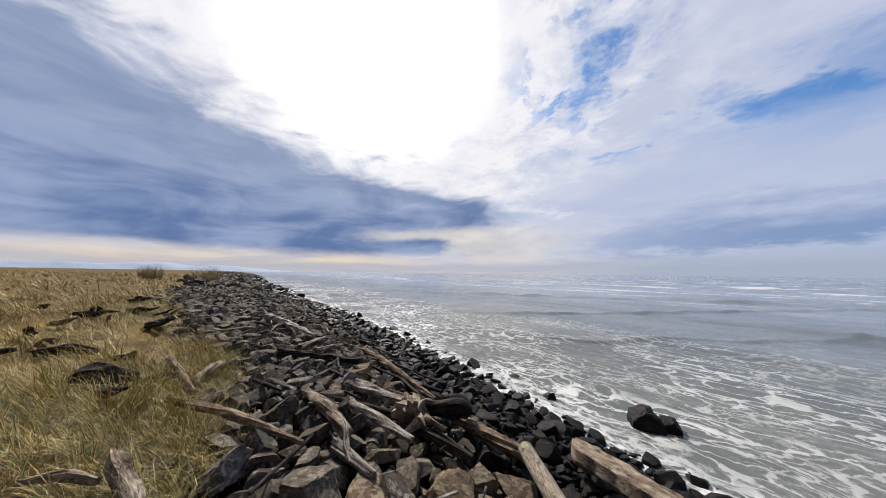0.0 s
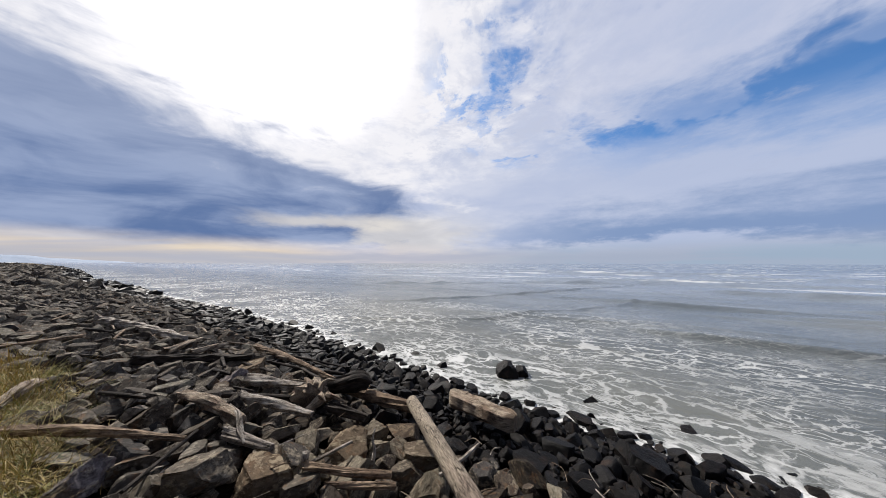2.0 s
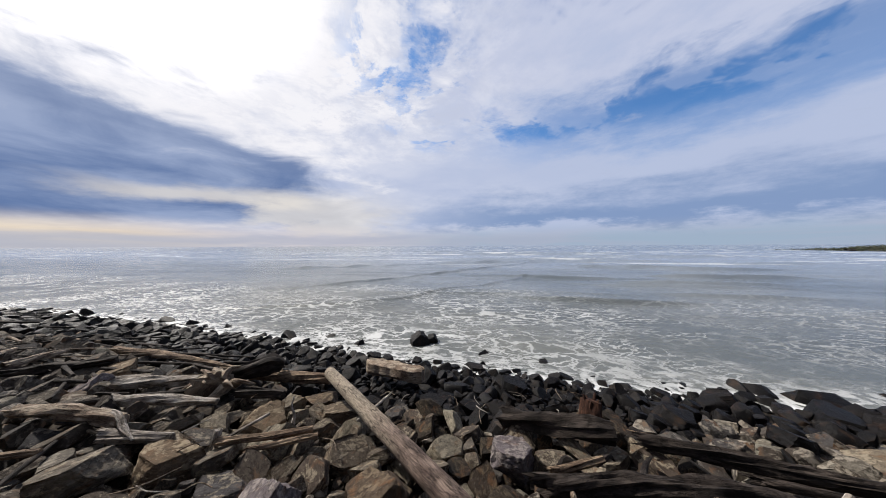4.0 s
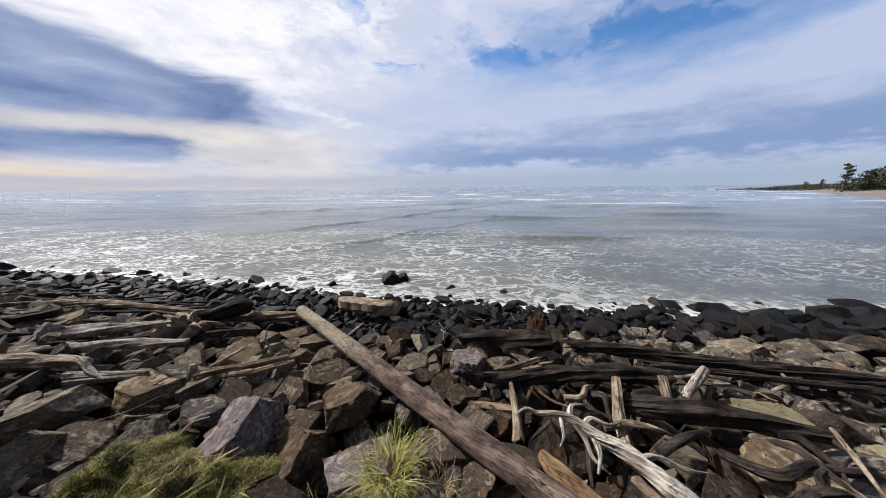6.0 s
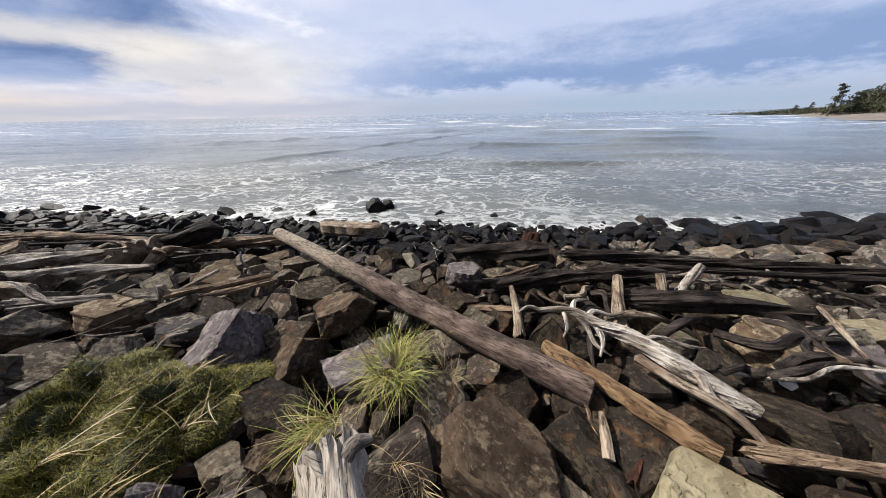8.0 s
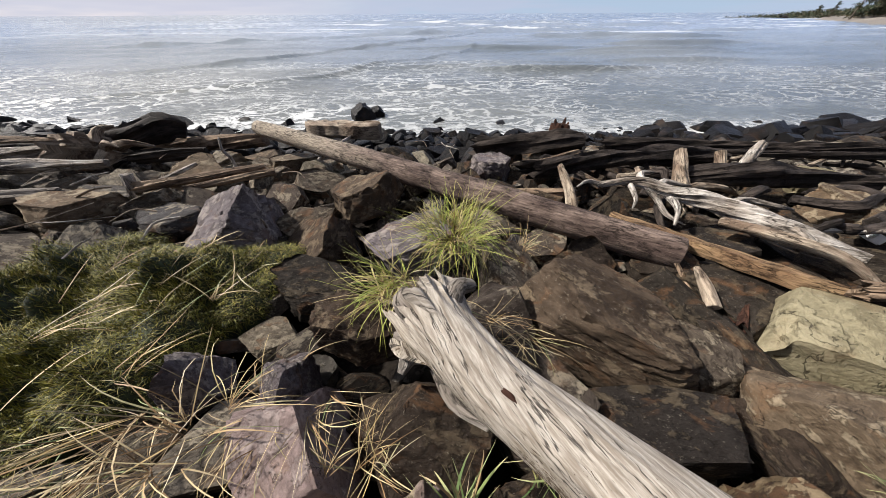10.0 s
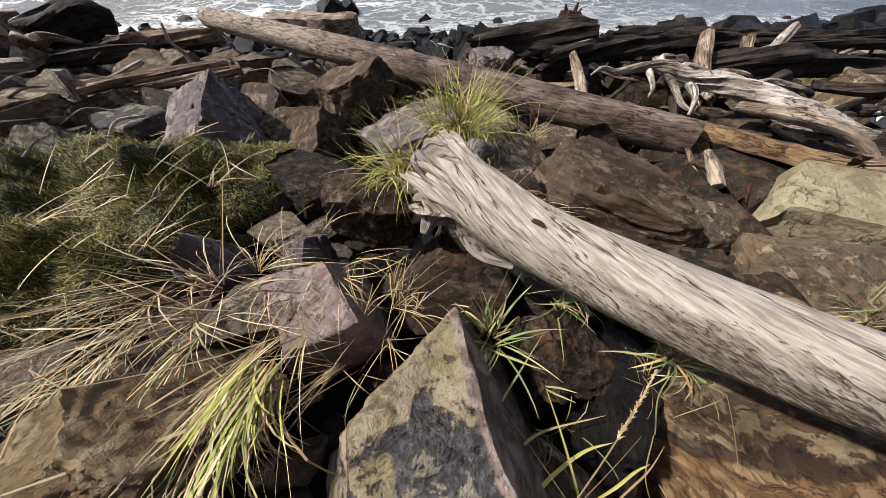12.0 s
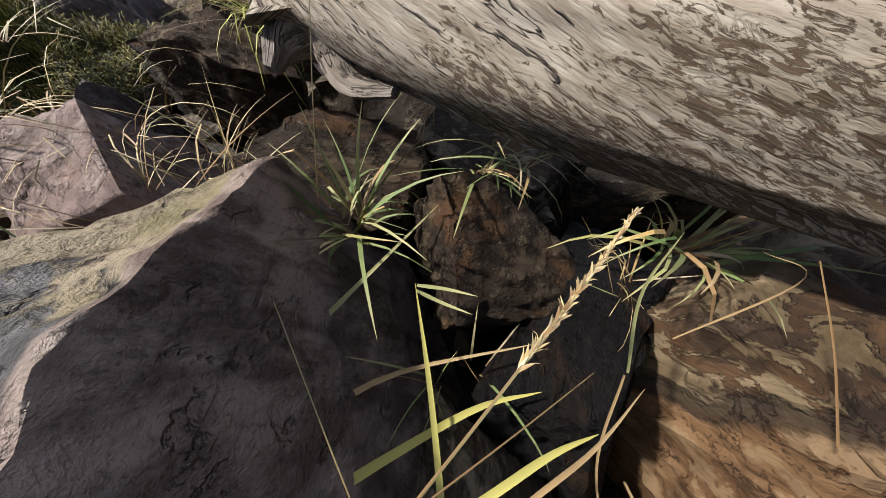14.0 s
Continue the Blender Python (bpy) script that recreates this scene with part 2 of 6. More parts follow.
STONE_PALE = rock_material("pale_stone", [(0.0, (0.106, 0.0897, 0.0944)), (1.0, (0.127, 0.111, 0.114))], crust=0.6, crust_colour=(0.318, 0.277, 0.243), plain=0.8)
STONE_PINK = rock_material("pink_grey_stone", [(0.0, (0.185, 0.138, 0.128)), (1.0, (0.202, 0.152, 0.14))], crust=0.5, crust_colour=(0.304, 0.258, 0.236), plain=0.55, size=2.0)
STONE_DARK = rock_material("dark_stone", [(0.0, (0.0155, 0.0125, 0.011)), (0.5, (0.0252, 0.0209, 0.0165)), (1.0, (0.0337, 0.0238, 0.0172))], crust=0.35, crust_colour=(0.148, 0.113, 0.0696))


def wedge_material():
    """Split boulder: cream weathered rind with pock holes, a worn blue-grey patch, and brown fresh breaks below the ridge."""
    m, n, bsdf = material("cream_rind_on_brown_stone")
    at = n.node("ShaderNodeTexCoord").outputs["Object"]
    xyz = n.node("ShaderNodeSeparateXYZ", [at]).outputs
    big = n.fbm(at, 5.0, 7, 0.62, 0.4)
    mid = n.fbm(at, 18.0, 7, 0.68, 0.4)
    grain = n.fbm(at, 110.0, 4, 0.65)
    drip = n.fbm(n.scaled(at, 16.0, 16.0, 5.0), 1.0, 5, 0.6)
    cream = n.mix(n.step(mid, 0.38, 0.58), (0.074, 0.0548, 0.0301), (0.229, 0.189, 0.127))
    cream = n.mix(n.step(big, 0.50, 0.60, 0.0, 0.65), cream, (0.148, 0.126, 0.0554))
    holes = n.step(n.fbm(at, 17.0, 5, 0.6, 0.3), 0.40, 0.36)
    cream = n.mix(n.mul(holes, 0.95), cream, (0.0518, 0.037, 0.0238))
    slate = n.mix(n.step(n.fbm(at, 55.0, 5, 0.7), 0.44, 0.62), (0.0133, 0.0126, 0.0143), (0.0629, 0.0607, 0.0665))
    slate = n.mix(n.step(n.add(n.mul(mid, 0.5), n.mul(big, 0.5)), 0.53, 0.555, 0.0, 0.7), slate, (0.266, 0.229, 0.174))
    spot = n.add(n.calc("POWER", n.mul(n.add(xyz[0], 0.06), 2.5), 2.0), n.calc("POWER", n.mul(n.add(xyz[1], 0.38), 2.0), 2.0))
    worn = n.step(n.add(spot, n.add(n.mul(n.sub(big, 0.5), 2.2), n.mul(n.sub(mid, 0.5), 1.6))), 0.95, 0.75)
    rind = n.mix(n.mul(worn, 0.95), cream, slate)
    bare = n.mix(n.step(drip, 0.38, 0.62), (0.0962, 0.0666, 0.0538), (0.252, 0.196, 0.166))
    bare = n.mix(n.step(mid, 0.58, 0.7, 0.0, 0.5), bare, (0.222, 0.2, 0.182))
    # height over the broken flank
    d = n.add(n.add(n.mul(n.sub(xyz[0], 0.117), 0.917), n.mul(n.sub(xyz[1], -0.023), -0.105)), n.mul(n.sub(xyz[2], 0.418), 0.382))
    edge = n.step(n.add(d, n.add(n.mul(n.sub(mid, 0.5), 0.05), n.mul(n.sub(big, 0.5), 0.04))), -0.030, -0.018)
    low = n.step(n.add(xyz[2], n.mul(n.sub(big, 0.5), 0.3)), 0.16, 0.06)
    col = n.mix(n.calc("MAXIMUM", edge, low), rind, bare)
    col = n.mix(n.step(grain, 0.46, 0.30, 0.0, 0.55), col, (0.037, 0.0296, 0.0238))
    relief = n.sub(n.add(n.add(n.mul(mid, 0.5), n.mul(big, 0.6)), n.mul(grain, 0.22)), n.add(n.mul(holes, 0.35), n.mul(worn, 0.1)))
    wire(m, bsdf, col, n.sub(0.82, n.mul(worn, 0.34)), relief, 1.0, 0.035)
    bsdf.inputs["Specular IOR Level"].default_value = 0.3
    return m




def layered_material():
    """Bedded sandstone: torn cream skins over rust, then a dark seam and tan-orange beds below it."""
    m, n, bsdf = material("layered_orange_stone")
    at = n.node("ShaderNodeTexCoord").outputs["Object"]
    xyz = n.node("ShaderNodeSeparateXYZ", [at]).outputs
    big = n.fbm(at, 4.0, 6, 0.6, 0.5)
    along = n.sub(n.mul(xyz[0], 0.88), n.mul(xyz[1], 0.47))
    through_beds = n.add(n.add(n.mul(xyz[0], 0.47), n.mul(xyz[1], 0.88)), n.mul(xyz[2], 0.3))
    lay = n.vec(n.mul(along, 7.0), n.mul(through_beds, 12.0), n.mul(xyz[2], 9.0))
    mid = n.fbm(lay, 1.0, 7, 0.64, 0.5)
    flake = n.fbm(n.scaled(lay, 1.6, 1.2, 1.5), 1.0, 7, 0.66, 0.7)
    grain = n.fbm(at, 90.0, 5, 0.68)
    rust = n.mix(n.step(mid, 0.36, 0.62), (0.0216, 0.0126, 0.0072), (0.072, 0.0392, 0.0187))
    skin = n.step(n.add(flake, n.mul(n.sub(big, 0.5), 0.4)), 0.475, 0.50)
    upper = n.mix(n.mul(skin, 0.9), rust, n.mix(n.step(mid, 0.4, 0.62), (0.0756, 0.0525, 0.0274), (0.18, 0.136, 0.0828)))
    lower = n.mix(n.step(mid, 0.38, 0.62), (0.0612, 0.0308, 0.013), (0.133, 0.0756, 0.036))
    lower = n.mix(n.mul(n.step(flake, 0.54, 0.57), 0.7), lower, (0.169, 0.115, 0.0648))
    seam_at = n.add(through_beds, n.add(n.mul(n.sub(big, 0.5), 0.16), n.mul(n.sub(mid, 0.5), 0.06)))
    col = n.mix(n.step(seam_at, 0.03, 0.05), lower, upper)
    seam = n.step(n.calc("ABSOLUTE", n.sub(seam_at, 0.04)), 0.030, 0.010)
    col = n.mix(n.mul(seam, 0.8), col, (0.0144, 0.0091, 0.00648))
    col = n.mix(n.step(grain, 0.44, 0.32, 0.0, 0.5), col, (0.0216, 0.014, 0.0101))
    relief = n.add(n.add(n.mul(mid, 0.5), n.mul(grain, 0.14)), n.sub(n.mul(skin, 0.30), n.mul(seam, 0.4)))
    wire(m, bsdf, col, 0.72, relief, 1.0, 0.02)
    bsdf.inputs["Specular IOR Level"].default_value = 0.25
    return m


STONE_LAYERED = layered_material()
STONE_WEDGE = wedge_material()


def wood_material(name, light, deep, crack_dark=0.8, gloss=0.8, rings=1.0, bare=None):
    """Sea-worn timber: grain along the length (map v), checks that follow it, grey and brown patches."""
    m, n, bsdf = material(name)
    uv = n.node("ShaderNodeUVMap").outputs[0]
    run = n.node("ShaderNodeSeparateXYZ", [uv]).outputs[1]
    own = n.node("ShaderNodeObjectInfo").outputs["Random"]
    uv = n.plus(uv, n.vec(n.mul(own, 9.0), n.mul(own, 23.0), 0.0))
    uv = n.plus(uv, n.scaled(n.plus(n.fbm(uv, 2.5, 3, 0.5, colour=True), (-0.5, -0.5, -0.5)), 0.05, 0.0, 0.0))
    long = n.scaled(uv, 60.0 * rings, 6.0, 1.0)
    grain = n.fbm(long, 1.0, 7, 0.65)
    chip = n.step(n.fbm(n.scaled(uv, 30.0, 9.0, 1.0), 1.0, 5, 0.6, 0.6), 0.46, 0.40)
    fibre = n.fbm(n.scaled(uv, 260.0, 9.0, 1.0), 1.0, 4, 0.6)
    check = n.fbm(n.scaled(uv, 36.0, 5.5, 1.0), 1.0, 4, 0.55, 0.3)
    slit = n.step(n.calc("ABSOLUTE", n.sub(check, 0.5)), 0.035, 0.0)
    where = n.step(n.fbm(n.scaled(uv, 5.0, 3.0, 1.0), 1.0, 3, 0.5), 0.42, 0.6)
    slit = n.mul(slit, where)
    patch = n.fbm(n.scaled(uv, 6.0, 2.2, 1.0), 1.0, 4, 0.55)
    col = n.mix(n.step(patch, 0.35, 0.68), deep, light)
    if bare:
        # one end has lost its bark and bleached
        col = n.mix(n.step(n.add(run, n.mul(patch, 3.0)), 5.2, 3.4), col, bare)
    col = n.mix(n.step(grain, 0.62, 0.38, 0.0, 0.6), col, tuple(c * 0.45 for c in deep))
    col = n.mix(n.mul(n.step(fibre, 0.5, 0.75), 0.25), col, tuple(min(1, c * 1.35) for c in light))
    col = n.mix(n.mul(slit, crack_dark), col, (0.018, 0.014, 0.011))
    col = n.mix(n.mul(n.mul(chip, n.step(patch, 0.62, 0.40)), 0.75), col, tuple(c * 0.3 for c in deep))
    relief = n.sub(n.sub(n.add(n.mul(grain, 0.7), n.mul(fibre, 0.25)), n.mul(slit, 0.9)), n.mul(chip, 0.4))
    wire(m, bsdf, col, gloss, relief, 1.0, 0.02)
    bsdf.inputs["Specular IOR Level"].default_value = 0.15
    return m


def flaked_material():
    """Bleached twisted wood: fine slanting grain, and plates of grey skin that peel from brown rot."""
    m, n, bsdf = material("flaked_bleached_wood")
    uv = n.node("ShaderNodeUVMap").outputs[0]
    xy = n.node("ShaderNodeSeparateXYZ", [uv]).outputs
    # the grain winds round the trunk
    uv = n.vec(n.add(xy[0], n.mul(xy[1], 0.30)), xy[1])
    uv = n.plus(uv, n.scaled(n.plus(n.fbm(uv, 5.0, 4, 0.6, colour=True), (-0.5, -0.5, -0.5)), 0.035, 0.05, 0.0))
    fibre = n.fbm(n.scaled(uv, 190.0, 14.0, 1.0), 1.0, 5, 0.62)
    grain = n.fbm(n.scaled(uv, 55.0, 7.0, 1.0), 1.0, 6, 0.62)
    patch = n.fbm(n.scaled(uv, 9.0, 3.5, 1.0), 1.0, 5, 0.6)
    rag = n.fbm(n.scaled(uv, 135.0, 30.0, 1.0), 1.0, 7, 0.72, 0.9)
    rag2 = n.fbm(n.scaled(uv, 46.0, 17.0, 1.0), 1.0, 5, 0.62, 0.8)
    # rot has taken the lower side, and climbs towards the thin end
    side = n.sub(xy[0], n.mul(n.calc("MAXIMUM", n.sub(xy[1], 0.55), 0.0), 0.15))
    rot = n.step(n.add(side, n.mul(n.sub(patch, 0.5), 0.5)), 0.34, 0.12)
    far_side = n.step(xy[0], 0.70, 0.62)
    rot = n.mul(rot, far_side)
    peel = n.add(n.step(n.add(patch, n.mul(n.sub(grain, 0.5), 0.4)), 0.50, 0.70, -0.085, -0.03), n.mul(rot, 0.16))
    gap = n.step(n.sub(rag, peel), 0.436, 0.418)
    edge = n.step(n.calc("ABSOLUTE", n.sub(rag2, 0.5)), 0.022, 0.008)
    open_ = n.calc("MAXIMUM", gap, n.mul(n.mul(edge, n.mul(peel, 9.0)), 0.8), clamp=True)
    slit = n.step(n.fbm(n.scaled(uv, 60.0, 3.2, 1.0), 1.0, 7, 0.7, 0.9), 0.345, 0.33)
    split = n.step(n.calc("ABSOLUTE", n.sub(n.fbm(n.scaled(uv, 16.0, 1.5, 1.0), 1.0, 4, 0.6, 0.3), 0.5)), 0.013, 0.003)
    slit = n.calc("MAXIMUM", slit, n.mul(split, n.step(patch, 0.40, 0.52)))
    wood = n.mix(n.step(grain, 0.36, 0.62), (0.20, 0.168, 0.132), (0.40, 0.362, 0.31))
    wood = n.mix(n.step(fibre, 0.58, 0.36, 0.0, 0.45), wood, (0.20, 0.155, 0.118))
    wood = n.mix(n.step(patch, 0.62, 0.75, 0.0, 0.5), wood, (0.34, 0.26, 0.185))
    wood = n.mix(n.mul(rot, 0.35), wood, (0.27, 0.225, 0.15))
    col = n.mix(open_, wood, n.mix(grain, (0.030, 0.020, 0.013), (0.12, 0.078, 0.045)))
    col = n.mix(n.mul(slit, 0.9), col, (0.03, 0.022, 0.016))
    relief = n.sub(n.add(n.mul(grain, 0.5), n.mul(fibre, 0.2)), n.add(n.mul(open_, 0.55), n.mul(slit, 0.9)))
    wire(m, bsdf, col, 0.85, relief, 1.0, 0.012)
    return m


FLAKED = flaked_material()
BLEACHED = wood_material("bleached_driftwood", (0.374, 0.338, 0.302), (0.245, 0.209, 0.174))
SILVER = wood_material("silvered_driftwood", (0.605, 0.56, 0.503), (0.224, 0.185, 0.149))
LONGLOG = wood_material("half_barked_log", (0.255, 0.191, 0.156), (0.0723, 0.0493, 0.0411), bare=(0.374, 0.315, 0.241))
WEATHERED = wood_material("weathered_log", (0.36, 0.265, 0.18), (0.15, 0.10, 0.068))
DARKLOG = wood_material("dark_log", (0.072, 0.057, 0.048), (0.019, 0.015, 0.013))
GREYED = wood_material("greyed_rough_log", (0.45, 0.378, 0.29), (0.18, 0.126, 0.0889))
ORANGE = wood_material("split_orange_wood", (0.38, 0.255, 0.14), (0.17, 0.10, 0.055))
ROTTEN = wood_material("rotten_red_wood", (0.10, 0.046, 0.028), (0.035, 0.016, 0.011))


def blade_material(name, stops, end=(0.46, 0.38, 0.23)):
    m, n, bsdf = material(name)
    own = n.node("ShaderNodeNewGeometry").outputs["Random Per Island"]
    uv = n.node("ShaderNodeUVMap").outputs[0]
    col = n.ramp(own, stops)
    tip = n.node("ShaderNodeSeparateXYZ", [uv]).outputs[1]
    col = n.mix(n.step(tip, 0.55, 1.0, 0.0, 0.45), col, end)
    col = n.mix(n.step(tip, 0.30, 0.0, 0.0, 0.7), col, (0.15, 0.085, 0.038))
    streak = n.fbm(n.scaled(uv, 40.0, 2.0, 1.0), 1.0, 2, 0.5)
    col = n.mix(n.step(streak, 0.55, 0.7, 0.0, 0.3), col, (0.10, 0.08, 0.04))
    wire(m, bsdf, col, 0.6)
    bsdf.inputs["Specular IOR Level"].default_value = 0.25
    return m


STRAW = [(0.0, (0.365, 0.258, 0.105)), (0.2, (0.517, 0.418, 0.234)), (0.33, (0.106, 0.0684, 0.0322)), (0.5, (0.258, 0.152, 0.0685)), (0.7, (0.395, 0.312, 0.169)), (0.82, (0.198, 0.19, 0.0644)), (0.93, (0.517, 0.441, 0.306)), (1.0, (0.122, 0.076, 0.0403))]
DUNE = [(0.0, (0.28, 0.19, 0.05)), (0.25, (0.44, 0.33, 0.11)), (0.45, (0.10, 0.07, 0.025)), (0.65, (0.56, 0.45, 0.18)), (0.8, (0.22, 0.22, 0.05)), (0.92, (0.30, 0.19, 0.06)), (1.0, (0.06, 0.045, 0.02))]
GREENISH = [(0.0, (0.08, 0.13, 0.045)), (0.3, (0.16, 0.20, 0.075)), (0.55, (0.28, 0.28, 0.13)), (0.8, (0.14, 0.19, 0.06)), (1.0, (0.45, 0.37, 0.20))]
LIMEY = [(0.0, (0.15, 0.21, 0.035)), (0.35, (0.28, 0.31, 0.06)), (0.65, (0.42, 0.37, 0.12)), (1.0, (0.11, 0.16, 0.04))]
GRASS_DRY = blade_material("dry_grass", STRAW)
GRASS_DUNE = blade_material("dune_grass", DUNE, (0.42, 0.32, 0.11))
GRASS_GREEN = blade_material("green_grass", GREENISH)
GRASS_LIME = blade_material("lime_grass", LIMEY, (0.48, 0.42, 0.12))
SPRIG = blade_material("olive_sprigs", [(0.0, (0.0127, 0.0153, 0.0034)), (0.3, (0.0467, 0.0527, 0.00765)), (0.55, (0.119, 0.119, 0.0153)), (0.8, (0.23, 0.212, 0.0255)), (1.0, (0.323, 0.264, 0.0765))], (0.212, 0.187, 0.034))
LEAF = blade_material("conifer_foliage", [(0.0, (0.014, 0.024, 0.013)), (0.6, (0.028, 0.042, 0.022)), (1.0, (0.05, 0.062, 0.032))], (0.045, 0.055, 0.03))


def soil_material():
    m, n, bsdf = material("sand_and_turf")
    at = n.node("ShaderNodeNewGeometry").outputs["Position"]
    xyz = n.node("ShaderNodeSeparateXYZ", [at]).outputs
    a = n.fbm(at, 0.7, 6, 0.6)
    b = n.fbm(at, 9.0, 6, 0.65)
    c = n.fbm(at, 60.0, 4, 0.6)
    turf = n.mix(n.step(a, 0.35, 0.65), (0.055, 0.036, 0.013), (0.15, 0.10, 0.03))
    turf = n.mix(n.step(b, 0.55, 0.7, 0.0, 0.6), turf, (0.09, 0.075, 0.03))
    grit = n.mix(n.step(b, 0.35, 0.65), (0.010, 0.008, 0.007), (0.028, 0.023, 0.018))
    inland = n.add(n.mul(xyz[1], -1.0), n.mul(xyz[0], -0.27))
    green = n.mul(n.step(n.add(inland, n.mul(a, 2.0)), -3.4, -2.2), n.step(n.add(xyz[0], n.mul(b, 1.0)), -2.6, -3.6))
    behind = n.step(n.add(n.add(n.mul(xyz[1], -1.0), n.mul(xyz[0], -0.5)), n.mul(a, 0.8)), 0.8, 1.6)
    green = n.calc("MAXIMUM", green, behind)
    col = n.mix(green, grit, turf)
    wire(m, bsdf, col, 0.95, n.add(b, n.mul(c, 0.4)), 0.8, 0.05)
    bsdf.inputs["Specular IOR Level"].default_value = 0.1
    return m


SOIL = soil_material()


def water_material():
    """Shallow silty sea: grey-green water, lace of foam, broken white near the stones."""
    m, n, bsdf = material("silty_sea_water")
    at = n.node("ShaderNodeNewGeometry").outputs["Position"]
    xyz = n.node("ShaderNodeSeparateXYZ", [at]).outputs
    shore = n.calc("MINIMUM", n.sub(12.8, n.mul(xyz[0], 0.56)), n.sub(14.5, n.mul(xyz[0], 0.42)))
    shore = n.calc("MAXIMUM", shore, n.sub(11.5, n.mul(xyz[0], 0.38)))
    off = n.mul(n.sub(xyz[1], shore), 0.92)
    turn = n.vec(n.sub(n.mul(xyz[0], 0.947), n.mul(xyz[1], 0.32)), n.add(n.mul(xyz[0], 0.32), n.mul(xyz[1], 0.947)))
    warp = n.scaled(n.plus(n.fbm(turn, 0.35, 4, 0.55, colour=True), (-0.5, -0.5, -0.5)), 2.6, 2.0, 0.0)
    laid = n.plus(turn, warp)
    torn = n.fbm(laid, 2.4, 6, 0.65)
    sheet = n.fbm(n.scaled(turn, 0.06, 0.14, 1.0), 1.0, 5, 0.6, 0.5)
    jog = n.scaled(n.plus(n.fbm(turn, 1.3, 5, 0.6, colour=True), (-0.5, -0.5, -0.5)), 1.3, 0.8, 0.0)
    drawn = n.plus(laid, jog)
    cell = n.node("ShaderNodeTexVoronoi", {"Vector": n.scaled(drawn, 0.36, 0.95, 1.0), "Scale": 1.7}, feature="DISTANCE_TO_EDGE").outputs[0]
    thread = n.node("ShaderNodeTexVoronoi", {"Vector": n.scaled(drawn, 0.5, 1.0, 1.0), "Scale": 2.9}, feature="DISTANCE_TO_EDGE").outputs[0]
    thick = n.mul(n.sub(torn, 0.5), 0.24)
    lace = n.mul(n.step(n.add(cell, thick), 0.085, 0.01), n.step(sheet, 0.38, 0.60))
    lace = n.mul(lace, n.step(off, 28.0, 5.0, 0.04, 0.66))
    small = n.mul(n.step(n.add(thread, thick), 0.10, 0.0), n.step(n.fbm(turn, 0.22, 4, 0.6), 0.42, 0.62))
    small = n.mul(small, n.step(off, 24.0, 3.0, 0.03, 0.46))
    near = n.step(n.add(off, n.mul(torn, 4.0)), 4.0, 1.2)
    wash = n.mul(near, n.step(n.add(torn, n.mul(thread, 0.6)), 0.72, 0.50))
    far = n.mul(n.step(off, 38.0, 70.0), n.step(n.fbm(n.scaled(turn, 0.02, 0.16, 1.0), 1.0, 6, 0.62, 0.4), 0.53, 0.64))
    lace = n.mul(lace, n.step(xyz[0], -14.0, 0.0, 0.6, 1.0))
    shelter = n.step(n.sub(n.mul(xyz[0], 0.947), n.mul(xyz[1], 0.32)), 7.0, 15.0, 1.0, 0.5)
    lace, small = n.mul(lace, shelter), n.mul(small, shelter)
    foam = n.calc("MAXIMUM", n.calc("MAXIMUM", lace, small), n.calc("MAXIMUM", n.mul(wash, 0.8), n.mul(n.mul(far, 0.55), n.step(n.sub(xyz[0], n.mul(xyz[1], -0.15)), -30.0, 40.0, 0.35, 1.0))), clamp=True)
    silt = n.fbm(n.scaled(turn, 0.06, 0.1, 1.0), 1.0, 4, 0.5)
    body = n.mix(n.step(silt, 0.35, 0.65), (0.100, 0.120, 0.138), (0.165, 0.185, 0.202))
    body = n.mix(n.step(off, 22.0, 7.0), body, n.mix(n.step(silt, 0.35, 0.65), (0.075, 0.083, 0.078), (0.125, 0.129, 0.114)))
    # sky glare painted into the water colour: paler and bluer further out
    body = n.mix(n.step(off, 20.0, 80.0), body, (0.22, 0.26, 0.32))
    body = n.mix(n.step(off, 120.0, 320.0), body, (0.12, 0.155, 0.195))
    col = n.mix(foam, body, (0.74, 0.75, 0.75))
    ripple = n.add(n.mul(n.fbm(n.scaled(laid, 0.8, 1.6, 1.0), 1.7, 4, 0.55), 1.0), n.mul(n.fbm(n.scaled(turn, 0.5, 2.0, 1.0), 4.5, 5, 0.6), 0.55))
    chop = n.fbm(n.scaled(laid, 0.18, 0.55, 1.0), 1.0, 4, 0.5)
    height = n.add(n.add(ripple, n.mul(chop, 2.5)), n.mul(foam, 0.12))
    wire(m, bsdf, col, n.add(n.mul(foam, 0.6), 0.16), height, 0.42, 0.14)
    bsdf.inputs["IOR"].default_value = 1.33
    return m


WATER = water_material()


def plain_material(name, a, b, scale=3.0, rough=0.9):
    m, n, bsdf = material(name)
    at = n.node("ShaderNodeNewGeometry").outputs["Position"]
    f = n.fbm(at, scale, 6, 0.6)
    wire(m, bsdf, n.mix(n.step(f, 0.35, 0.65), a, b), rough, f, 0.4, 0.2 / scale)
    return m


BEACH = plain_material("far_beach_sand", (0.13, 0.115, 0.10), (0.20, 0.175, 0.145), 0.15)
# the hills' blue is distance haze put into their colour
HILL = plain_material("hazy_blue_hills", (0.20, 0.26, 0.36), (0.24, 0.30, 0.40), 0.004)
BARK = plain_material("bark", (0.05, 0.04, 0.03), (0.10, 0.08, 0.06), 6.0)
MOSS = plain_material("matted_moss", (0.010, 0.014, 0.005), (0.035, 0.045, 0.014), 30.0)
